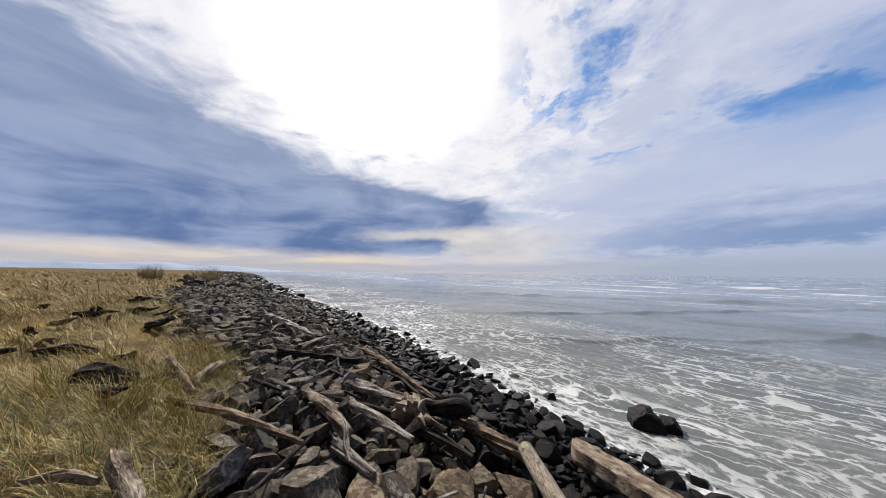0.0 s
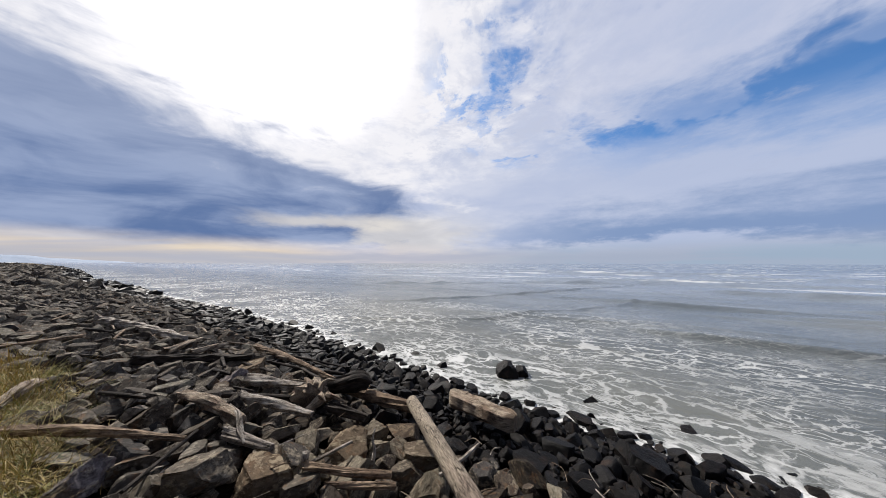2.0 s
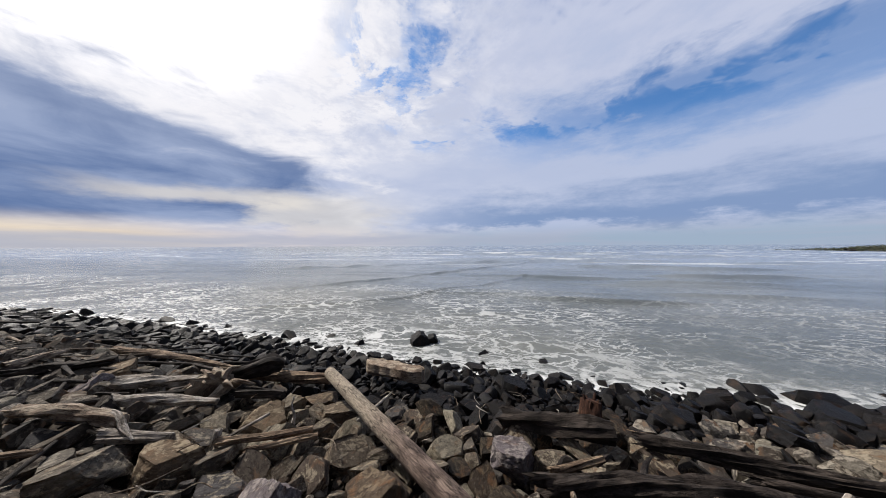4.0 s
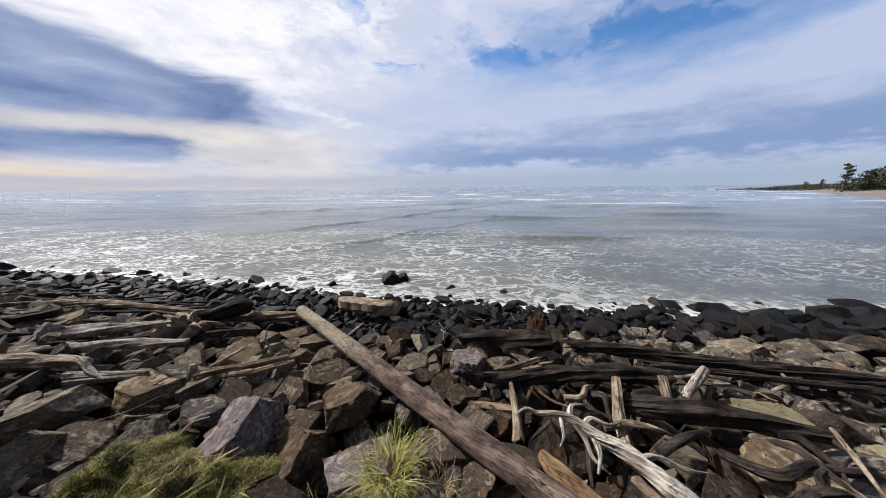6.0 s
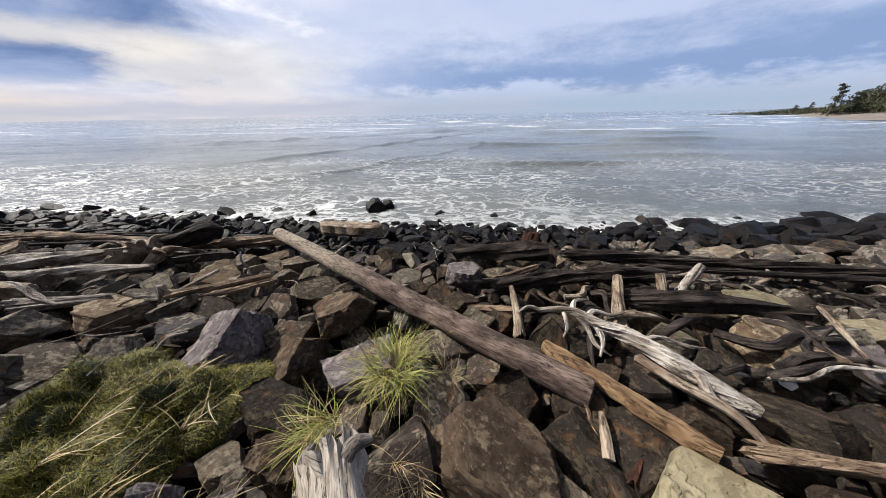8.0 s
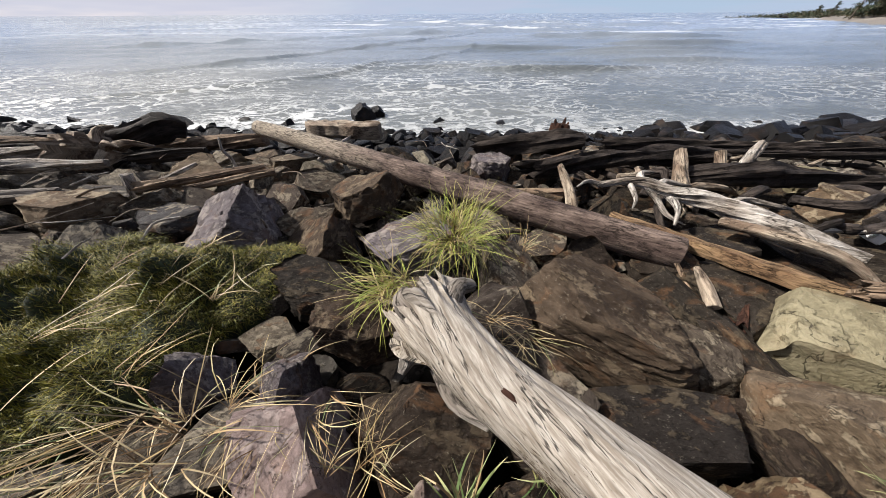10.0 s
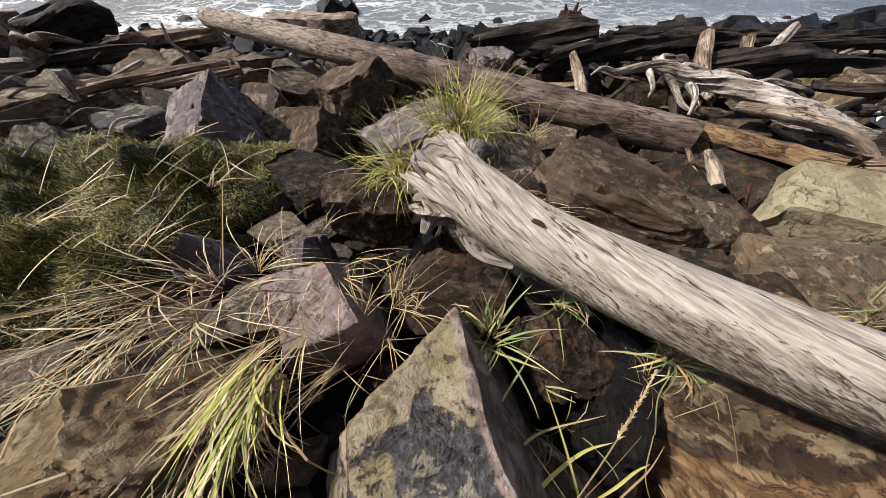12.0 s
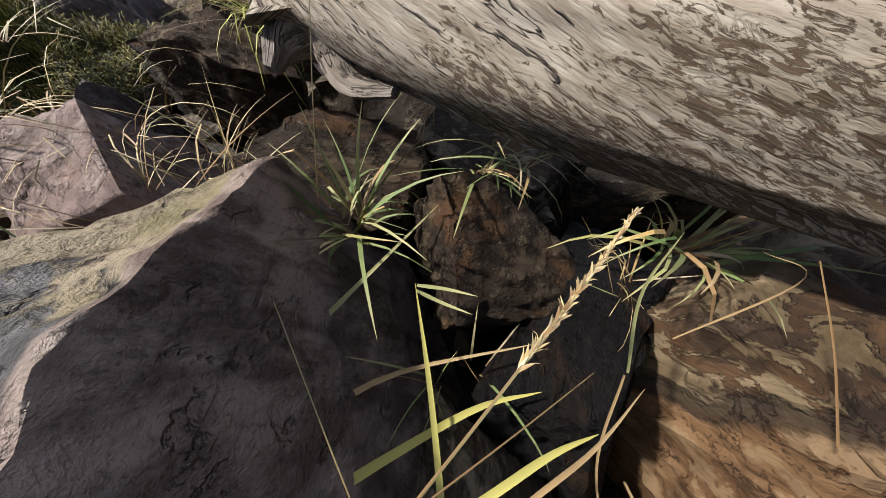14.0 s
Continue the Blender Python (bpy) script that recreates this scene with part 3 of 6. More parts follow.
SHELL = plain_material("white_plastic", (0.72, 0.70, 0.66), (0.8, 0.78, 0.74), 20.0, 0.5)

# ---- helpers for shapes ----


def mesh_object(name, verts, faces, mat, parent=None, label="", uvs=None, smooth=True, sharp=None):
    me = bpy.data.meshes.new(name)
    me.from_pydata([tuple(v) for v in verts], [], faces)
    if uvs is not None:
        layer = me.uv_layers.new(name="UVMap")
        loops = np.empty(len(me.loops), dtype=np.int32)
        me.loops.foreach_get("vertex_index", loops)
        layer.data.foreach_set("uv", np.asarray(uvs, dtype=np.float32)[loops].ravel())
    me.materials.append(mat)
    if smooth:
        me.shade_smooth()
        if sharp:
            me.set_sharp_from_angle(angle=radians(sharp))
    me.update()
    ob = new(name, me)
    if parent is not None:
        ob.parent = parent
    return tagged(ob, label) if label else ob


SHORE_X = [-400, -213, -102, -46, -24.8, -14.3, -7.6, -4.5, -2, 0, 2, 3.5, 5, 6.3, 8.5, 11.2, 14, 18, 40, 90, 400]
SHORE_Y = [200, 112, 57, 33.5, 25.2, 20.4, 17.0, 15.1, 13.9, 12.8, 11.9, 11.2, 10.5, 9.6, 8.6, 7.5, 6.3, 5.0, -5, -24, -120]
OFF_D = [-40, -15, -3, 0, 2.6, 4.7, 6.7, 8.7, 10.7, 13.7, 18.7, 30.7, 60, 150]
OFF_Z = [-6, -3, -0.9, -0.12, 0.35, 0.85, 1.2, 1.45, 1.65, 1.9, 2.15, 2.6, 3.1, 3.6]


def inland(x, y):
    """Distance up the bank from the waterline."""
    return (np.interp(x, SHORE_X, SHORE_Y) - y) * 0.94


def ground_z(x, y):
    z = np.interp(inland(x, y), OFF_D, OFF_Z)
    return np.where(z > 0, z * np.interp(x, [-200, -40, -10, 0], [1.5, 1.25, 1.08, 1]), z)


def sheet(name, xs, ys, zf, mat, kind="structure", label=""):
    gx, gy = np.meshgrid(xs, ys)
    gz = zf(gx, gy)
    n, k = len(xs), len(ys)
    i = (np.arange(k - 1)[:, None] * n + np.arange(n - 1)[None, :]).ravel()
    faces = np.stack([i, i + 1, i + n + 1, i + n], 1).tolist()
    return tagged(mesh_object(name, np.stack([gx, gy, gz], -1).reshape(-1, 3).tolist(), faces, mat), label, kind=kind)


def value_noise(x, y, seed=0):
    """Smooth noise from -1 to 1 on arrays."""
    xi, yi = np.floor(x), np.floor(y)
    u, v = x - xi, y - yi
    u, v = u * u * (3 - 2 * u), v * v * (3 - 2 * v)

    def at(a, b):
        h = np.sin(a * 127.1 + b * 311.7 + seed * 74.7) * 43758.5453
        return (h - np.floor(h)) * 2 - 1

    return (at(xi, yi) * (1 - u) + at(xi + 1, yi) * u) * (1 - v) + (at(xi, yi + 1) * (1 - u) + at(xi + 1, yi + 1) * u) * v


# ---- ground and water ----
far_x = np.concatenate([-np.geomspace(400, 26, 40), np.arange(-25, 25.1, 0.5), np.geomspace(26, 400, 30)])
far_y = np.concatenate([-np.geomspace(300, 11, 24), np.arange(-10, 24.1, 0.5), np.geomspace(25, 200, 24)])
sheet("ground", far_x, far_y, lambda x, y: ground_z(x, y) - 0.2 * ((inland(x, y) > 1.5) & ((inland(x, y) < 10.1) | (x > -2.6)) & (inland(x, y) < 16)) + 0.06 * value_noise(x * 0.8, y * 0.8, 2) * (inland(x, y) > 0) + 0.22 * value_noise(x * 0.25, y * 0.25, 5) * (inland(x, y) > 11), SOIL, label="sandy ground with dry turf behind the stone bank")


def sea():
    ang = np.radians(np.linspace(-118, 118, 520))
    rad = np.geomspace(4.0, 4600, 680)
    a, r = np.meshgrid(ang, rad)
    x, y = 0.5 + r * np.sin(a), 3.0 + r * np.cos(a)
    off = -inland(x, y)
    u, v = 0.947 * x - 0.32 * y, 0.32 * x + 0.947 * y
    bend = 3.0 * value_noise(u * 0.05, v * 0.05, 1)
    amp = np.interp(off, [-5, 0, 4, 20, 60, 200, 900], [0.0, 0.02, 0.05, 0.10, 0.16, 0.2, 0.0])
    z = amp * (0.5 * np.sin((v + bend) * 1.25) + 0.4 * value_noise(u * 0.4, v * 1.1, 3) + 0.5 * value_noise(u * 0.14, v * 0.5, 4))
    # a few low breaking swells, each a short crest with its own place
    dice = np.random.RandomState(4)
    swells = [(27, 4, 15, 0.36), (33, 24, 10, 0.4), (84, 12, 30, 0.75), (120, -50, 45, 0.9), (150, 30, 60, 1.0), (190, -20, 80, 1.1), (26, -26, 9, 0.25)]
    swells += [(24 + 110 * q**1.3, dice.uniform(-1, 1) * (30 + 90 * q), dice.uniform(4, 10) + 14 * q, dice.uniform(0.25, 0.5) + 0.4 * q) for q in dice.rand(34)]
    for v0, u0, half, high in swells:
        if u0 < 0 and v0 < 85:
            continue
        high = high * (0.95 if u0 > 4 else 0.5)
        line = v - v0 - bend * 0.9 - 0.006 * (u - u0) ** 2 * (12 / half) ** 1.5
        z = z + high * np.exp(-np.clip(np.abs((u - u0) / half), 0, 8) ** 3) * np.where(line < 0, np.exp(-((line / 0.4) ** 2)), np.exp(-((line / 1.7) ** 2)))
    # long crests that run in slantwise
    for us, vs, high in (((-19, -11.5, -6.9, -1.3, 12), (18.7, 20.9, 23.4, 29.9, 46), 0.15), ((-20.5, -9.5, 7.5, 30), (27.7, 39.2, 63, 92), 0.3), ((-40, 0, 40), (50, 70, 84), 0.4)):
        line = v - np.interp(u, us, vs) - 0.5 * value_noise(u * 0.35, v * 0.05, 6)
        high = high * np.interp(u, [us[0] - 3, us[0] + 3, us[-1] - 4, us[-1] + 2], [0, 1, 1, 0]) * (0.75 + 0.4 * value_noise(u * 0.3, v * 0.0, 7))
        z = z + high * np.where(line < 0, np.exp(-((line / 0.3) ** 2)), np.exp(-((line / 1.1) ** 2)))
    k, n = x.shape
    i = (np.arange(k - 1)[:, None] * n + np.arange(n - 1)[None, :]).ravel()
    faces = np.stack([i, i + n, i + n + 1, i + 1], 1).tolist()
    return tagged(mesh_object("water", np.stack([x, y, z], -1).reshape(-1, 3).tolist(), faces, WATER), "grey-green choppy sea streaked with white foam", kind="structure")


sea()

# ---- stones ----


def turf_edge(x):
    """How far up the bank the stones give way to grass."""
    return np.interp(x, [-200, -30, -10, -5, -3.2, -2.0, 1.5, 5], [22.0, 14.8, 10.1, 9.5, 10.2, 12.6, 13.8, 15.8])


def ico(sub):
    bm = bmesh.new()
    bmesh.ops.create_icosphere(bm, subdivisions=sub, radius=1.0)
    v = np.array([p.co[:] for p in bm.verts])
    f = [[p.index for p in q.verts] for q in bm.faces]
    bm.free()
    return v, f


ICO = {s: ico(s) for s in (1, 2, 3, 4, 5, 6)}


def stone_shape(seed, sub, cuts=9, rough=0.05, worn=0.0):
    """A unit stone: a ball cut by random planes, then roughened; fits a box of side 1."""
    rng = np.random.RandomState(seed)
    v, f = ICO[sub]
    v = v.copy()
    # broken quarry block: bedded top and foot, five or six sides, a few knocked corners
    sides = rng.randint(4, 7)
    turn = rng.uniform(0, 6.28)
    cut = [(np.array([*rng.normal(0, 0.2, 2), 1.0]), rng.uniform(0.26, 0.42)), (np.array([*rng.normal(0, 0.2, 2), -1.0]), 0.45)]
    for k in range(sides):
        a = turn + 6.283 * (k + rng.uniform(-0.3, 0.3)) / sides
        cut.append((np.array([math.cos(a), math.sin(a), rng.uniform(-0.15, 0.55)]), rng.uniform(0.38, 0.62)))
    cut += [(rng.normal(size=3), rng.uniform(0.46, 0.68)) for _ in range(cuts - 4)]
    for n, d in cut:
        n = n / np.linalg.norm(n)
        over = np.maximum(v @ n - d - worn, 0)
        v -= over[:, None] * n
    lo, hi = v.min(0), v.max(0)
    v = (v - (lo + hi) / 2) / (hi - lo)
    if rough and sub >= 3:
        o = Vector(rng.uniform(-50, 50, 3))
        out = []
        for p in v:
            q = Vector(p)
            s = noise.noise(q * 2.6 + o) * 1.0 + noise.noise(q * 6.0 + o) * 0.5
            step = noise.noise(q * 2.1 - o) * 3.2 + noise.noise(q * 7.0 - o) * 0.5
            s += 0.8 * (math.floor(step) + max(0.0, (step % 1.0) - 0.78) / 0.22 - step * 0.6)
            if sub >= 4:
                s += noise.noise(q * 14.0 + o) * 0.3
            if sub >= 5:
                s += abs(noise.noise(q * 9.0 - o)) * -0.8 + abs(noise.noise(q * 4.0 + o)) * -0.9 + noise.noise(q * 30.0 + o) * 0.16 + noise.noise(q * 70.0 + o) * 0.07
            out.append(p * (1 + rough * s))
        v = np.array(out)
    return v, f


def boulder(name, at, size, yaw, seed, mat, label, sub=5, tilt=(0, 0), rough=0.06, group="riprap boulders"):
    v, f = stone_shape(seed, sub, rough=rough)
    ob = mesh_object(name, v, f, mat, sharp=34)
    ob.matrix_world = pose(*at, tilt[0], tilt[1], yaw) @ Matrix.Diagonal((*size, 1))
    return tagged(ob, label, "boulder", group)


# x, y, height of its foot over the ground, width, depth, height, yaw, seed, material, words
HEROES = [
    (-0.28, 2.99, 0.10, 0.24, 0.24, 0.44, -20, 4, STONE_PALE, "small pale boulder wedged among dry grass"),
    (0.15, 3.20, 0.16, 0.46, 0.34, 0.50, -28, 5, STONE_BROWN, "pitted brown boulder beside the bleached log"),
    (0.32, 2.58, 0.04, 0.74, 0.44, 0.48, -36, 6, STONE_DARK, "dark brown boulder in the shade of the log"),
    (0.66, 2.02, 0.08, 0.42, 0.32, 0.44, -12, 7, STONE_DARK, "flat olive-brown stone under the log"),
    (0.73, 1.79, 0.02, 0.62, 0.30, 0.42, 36, 8, ROCK_WET, "damp black slab sunk between boulders"),
    (-0.79, 3.28, 0.10, 0.36, 0.32, 0.50, -28, 10, STONE_PALE, "grey boulder among dead grass"),
    (-0.78, 2.46, 0.20, 0.56, 0.50, 0.60, -20, 11, STONE_OCHRE, "ochre-tan worn boulder half under dry grass"),
    (1.64, 2.66, 0.04, 1.20, 0.74, 0.60, -50, 12, STONE_BROWN, "large brown angular boulder behind the log"),
    (2.16, 1.62, 0.02, 0.80, 0.62, 0.50, -24, 14, STONE_TAN, "cracked buff stone below the flat slab"),
    (0.74, 3.88, 0.12, 0.92, 0.66, 0.62, -24, 15, STONE_PALE, "pale grey boulder with grass growing over it"),
    (-0.10, 4.40, 0.08, 0.80, 0.55, 0.60, -24, 16, STONE_BROWN, "reddish-brown angular boulder beside ground cover"),
    (-0.80, 4.92, 0.16, 0.72, 0.62, 0.74, -24, 17, STONE_PALE, "white-streaked grey boulder behind green ground cover"),
    (0.56, 4.95, 0.12, 0.82, 0.72, 0.78, -24, 18, STONE_BROWN, "big rounded brown boulder beside the long log"),
    (-0.06, 3.82, 0.02, 0.80, 0.46, 0.46, -24, 19, STONE_DARK, "dark grey boulder in front of the reddish one"),
    (-1.79, 7.30, 0.05, 0.90, 0.60, 0.55, -24, 20, STONE_TAN, "tan boulder near a crooked stick"),
    (-2.60, 6.20, 0.04, 0.85, 0.62, 0.50, -24, 21, STONE_TAN, "broad yellow-grey streaked boulder"),
    (-0.89, 8.20, 0.05, 0.85, 0.70, 0.50, -24, 22, STONE_BROWN, "brown boulder by the far end of the long log"),
    (2.80, 5.62, 0.08, 0.78, 0.55, 0.60, -24, 23, STONE_PALE, "pale grey boulder beyond the long log"),
    (6.30, 2.94, 0.05, 0.92, 0.60, 0.60, -24, 24, STONE_YELLOW, "greenish-grey boulder beside dark logs"),
    (5.34, 2.37, 0.08, 0.85, 0.70, 0.62, -24, 25, STONE_TAN, "buff angular boulder with pale split face"),
    (2.07, 3.06, 0.02, 0.66, 0.50, 0.46, -24, 26, STONE_DARK, "brown and ochre boulder beneath the long log"),
    (2.92, 2.25, 0.00, 0.84, 0.60, 0.44, -26, 27, STONE_DARK, "brown stone beside the split board"),
    (-3.45, 6.05, 0.10, 0.92, 0.70, 0.62, -15, 28, ROCK, "big grey-brown angular boulder at the edge of the grass"),
    (-1.43, 6.76, 0.05, 0.85, 0.60, 0.52, -19, 29, ROCK, "grey boulder with a flat top on the bank"),
    (-6.74, 10.17, 0.05, 1.15, 0.80, 0.58, -19, 30, STONE_TAN, "sunlit tan boulder on the bank"),
    (-1.44, 5.52, 0.04, 0.85, 0.50, 0.52, -19, 31, ROCK, "flat-topped brown-grey boulder among smaller stones"),
    (-3.22, 5.30, 0.08, 0.72, 0.58, 0.56, -19, 32, ROCK, "heavy grey boulder at the edge of the grass"),
    (5.95, 2.05, 0.02, 0.85, 0.62, 0.52, -19, 34, STONE_PALE, "pale green-grey angular boulder"),
    (6.95, 2.05, 0.05, 0.80, 0.55, 0.55, -19, 35, STONE_YELLOW, "yellow lichened boulder above the waterline"),
    (9.04, 5.45, 0.05, 0.85, 0.75, 0.60, -19, 36, ROCK_WET, "wet black boulder at the waterline"),
    (9.78, 4.60, 0.05, 1.05, 0.75, 0.50, -19, 37, ROCK, "broad grey boulder above the waterline"),
    (13.4, 3.80, 0.05, 1.30, 1.0, 0.50, -19, 38, STONE_DARK, "broad wet dark boulder at the waterline"),
    (15.4, 5.70, 0.05, 1.90, 0.90, 0.40, -20, 39, ROCK_WET, "low wet black rock awash in foam"),
    (7.55, 6.60, 0.05, 0.75, 0.65, 0.58, -20, 40, ROCK_WET, "wet dark boulder near the water"),
    (10.2, 7.40, 0.10, 0.90, 0.60, 0.52, -20, 41, ROCK_WET, "black rounded rock awash in foam"),
    (4.39, 8.70, 0.05, 0.75, 0.65, 0.66, -20, 43, ROCK_WET, "wet dark boulder by the foam"),
    (-6.00, 7.01, 0.08, 0.80, 0.60, 0.64, 13, 46, ROCK, "grey faceted boulder on the bank"),
    (-6.52, 9.24, 0.05, 0.95, 0.60, 0.58, 13, 47, STONE_PALE, "pale flat-topped boulder on the bank"),
    (-1.52, 7.95, 0.05, 0.62, 0.50, 0.55, 13, 50, ROCK, "grey boulder between drift sticks"),
    (-0.30, 7.55, 0.05, 0.80, 0.60, 0.52, 13, 51, ROCK, "grey-brown angular boulder beside the long log"),
    (1.75, 9.80, 0.05, 0.86, 0.65, 0.66, 13, 52, ROCK_WET, "wet black boulder beside the squared timber"),
    (-5.13, 5.62, 0.05, 0.75, 0.50, 0.52, 13, 53, STONE_PALE, "pale boulder at the foot of the grass"),
]
def hewn(name, middle, half, faces, seed, mat, label, sub=6, rough=0.03, beds=0.0):
    """A boulder split along given faces, each a normal and a point on it, in metres."""
    v, f = ICO[sub]
    v = v / np.abs(v).max(1)[:, None] ** 0.8 * np.array(half)
    for n, p in faces:
        n = np.array(n, float) / np.linalg.norm(n)
        d = n @ (np.array(p) - middle)
        v = v - np.maximum(v @ n - d, 0)[:, None] * n
    o = Vector(np.random.RandomState(seed).uniform(-50, 50, 3))
    out = []
    for p in v:
        q = Vector(p)
        s = 1.6 * noise.noise(q * 3.4 - o) + noise.noise(q * 7 + o) + 0.5 * noise.noise(q * 16 + o) - 0.6 * abs(noise.noise(q * 24 - o)) + 0.2 * noise.noise(q * 45 + o) + 0.07 * noise.noise(q * 100 + o)
        if beds:
            # ledges where the beds break back
            k = q.x * 4.2 + q.y * 7.9 + q.z * 6 + noise.noise(q * 5 - o) * 0.7
            s += beds * ((k % 1.0) ** 2 + 0.6 * ((k * 0.43) % 1.0))
        out.append(p + p / (np.linalg.norm(p) + 1e-6) * rough * s * 0.6)
    ob = mesh_object(name, out, f, mat, sharp=34)
    ob.location = middle
    return tagged(ob, label, "boulder", "riprap boulders")


def crag(at, size, yaw, seed, mat, label, sub=5):
    """A boulder with one long weathered slope and one broken flank under a ridge."""
    rng = random.Random(seed)
    w, d, h = size
    j = lambda: rng.uniform(-0.12, 0.12)
    peak = (rng.uniform(0.24, 0.38) * w, rng.uniform(0.08, 0.24) * d, 0.47 * h)
    turn = Matrix.Rotation(radians(yaw), 3, "Z")
    faces = []
    for n, p in (((-0.52 + j(), -0.22 + j(), 0.78), peak), ((0.88, -0.12 + j(), 0.34), peak), ((0.0 + j(), 0.75, 0.62), peak), ((-0.85, -0.2 + j(), 0.40), (-0.40 * w, 0.0, 0.12 * h)), ((0.1, -0.95, 0.3), (0.0, -0.56 * d, -0.1 * h)), ((0.7, -0.6, 0.3), (0.42 * w, -0.36 * d, 0.0)), ((0.9, 0.3, 0.1), (0.44 * w, 0.0, 0.0))):
        faces.append((tuple(turn @ Vector(n)), tuple(Vector(at) + turn @ Vector(p))))
    ob = hewn("boulder", at, (w * 0.58, d * 0.68, h * 0.6), faces, seed, mat, label, sub, 0.06)
    ob.data.transform(Matrix.Diagonal((1 / w, 1 / d, 1 / h, 1)))
    ob.scale = size
    return ob


CRAGS = {4, 16, 17, 29, 32, 46, 47, 53}
# lean of single boulders, in degrees about their long and short sides
LEANS = {5: (-6, 4), 6: (8, 10), 7: (10, 6), 10: (6, -14), 11: (4, -10), 12: (-10, 9), 14: (10, 12), 15: (14, -6), 18: (-4, -8), 19: (6, -4), 26: (8, 6), 27: (6, -8)}
taken = []
for x, y, up, wx, wy, wz, yaw, seed, mat, words in HEROES:
    close = (x - 0.4) ** 2 + (y - 2.4) ** 2 < 3.2
    z = float(ground_z(x, y)) + up + wz * 0.22
    rng = random.Random(seed)
    if seed in CRAGS:
        crag((x, y, z + 0.08 * wz), (wx * 1.1, wy * 1.1, wz * 0.82), yaw, seed, mat, words, 6 if close else 5)
    else:
        lean = LEANS.get(seed, (rng.uniform(-12, 12), rng.uniform(-14, 14)))
        boulder("boulder", (x, y, z), (wx * 1.15, wy * 1.2, wz * 0.9), yaw + rng.uniform(-8, 8), seed, mat, words, 6 if close else 5, tilt=lean, rough=0.07)
    taken.append((x, y, 0.42 * max(wx, wy)))

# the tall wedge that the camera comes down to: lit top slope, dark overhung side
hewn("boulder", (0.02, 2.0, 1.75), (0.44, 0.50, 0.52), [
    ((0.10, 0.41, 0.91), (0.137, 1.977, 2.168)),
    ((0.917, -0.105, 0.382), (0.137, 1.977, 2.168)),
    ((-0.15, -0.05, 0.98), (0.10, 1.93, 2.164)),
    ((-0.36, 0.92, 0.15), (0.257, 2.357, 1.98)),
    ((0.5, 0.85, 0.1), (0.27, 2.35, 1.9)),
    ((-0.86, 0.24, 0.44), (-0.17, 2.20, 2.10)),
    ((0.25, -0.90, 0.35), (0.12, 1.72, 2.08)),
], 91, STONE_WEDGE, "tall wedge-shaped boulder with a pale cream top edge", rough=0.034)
# pink boulder with one broad lit slope
hewn("boulder", (-0.26, 2.70, 1.70), (0.24, 0.25, 0.32), [
    ((-0.28, -0.32, 0.90), (-0.18, 2.72, 1.965)),
    ((0.96, 0.05, 0.28), (-0.11, 2.68, 1.90)),
    ((0.10, 0.85, 0.50), (-0.18, 2.84, 1.93)),
    ((-0.20, -0.95, 0.25), (-0.28, 2.51, 1.80)),
    ((-0.95, 0.0, 0.20), (-0.45, 2.65, 1.76)),
], 94, STONE_PINK, "pink-grey rough boulder with pale worn top", 6, 0.03)
taken.append((-0.24, 2.68, 0.2))
# bedded boulder that carries the log
hewn("boulder", (1.09, 1.42, 1.78), (0.42, 0.40, 0.36), [
    ((0.02, 0.20, 0.97), (0.93, 1.60, 2.00)),
    ((-0.92, 0.28, 0.25), (0.765, 1.60, 1.95)),
    ((-0.75, -0.30, 0.55), (0.82, 1.30, 1.95)),
    ((-0.1, 0.97, 0.2), (0.93, 1.74, 1.95)),
], 93, STONE_LAYERED, "orange-brown layered boulder under the log", 6, 0.03, 0.8)
taken.append((1.0, 1.42, 0.36))
# the flat buff slab beyond the log
hewn("boulder", (2.80, 1.76, 1.72), (0.52, 0.60, 0.20), [
    ((-0.18, 0.10, 0.98), (2.70, 1.95, 1.83)),
    ((-0.90, -0.42, 0.05), (2.50, 1.95, 1.8)),
    ((-0.30, 0.95, 0.05), (2.65, 2.12, 1.82)),
    ((0.88, 0.46, 0.1), (3.05, 1.90, 1.8)),
    ((-0.45, 0.85, 0.3), (2.52, 2.03, 1.80)),
], 92, STONE_YELLOW, "flat yellow-buff stone slab resting on boulders", 5, 0.012)
taken.append((2.8, 1.76, 0.4))
taken += [(-0.02, 2.06, 0.4), (-0.95, 4.05, 0.55), (-1.75, 4.4, 0.6), (-1.45, 3.6, 0.4)]
for at, half, faces, seed, words in (
    ((2.05, 14.0, 0.05), (0.46, 0.40, 0.45), [((-0.45, -0.1, 0.88), (1.99, 14.0, 0.42)), ((0.4, -0.2, 0.88), (2.17, 14.0, 0.43)), ((0.1, -0.8, 0.55), (2.07, 13.8, 0.34)), ((0.9, 0.2, 0.3), (2.42, 14.0, 0.2))], 64, "black rock standing in the shallow water"),
    ((2.68, 14.1, 0.0), (0.24, 0.28, 0.34), [((-0.35, -0.2, 0.9), (2.68, 14.05, 0.30)), ((0.7, -0.2, 0.7), (2.76, 14.05, 0.29)), ((0.0, -0.9, 0.4), (2.70, 13.87, 0.2))], 65, "small black rock beside a larger one in the water"),
):
    hewn("sea_rock", at, half, faces, seed, ROCK_WET, words, 5, 0.05)
taken += [(2.1, 14.0, 0.7), (2.9, 14.1, 0.4)]

dice = np.random.RandomState(7)


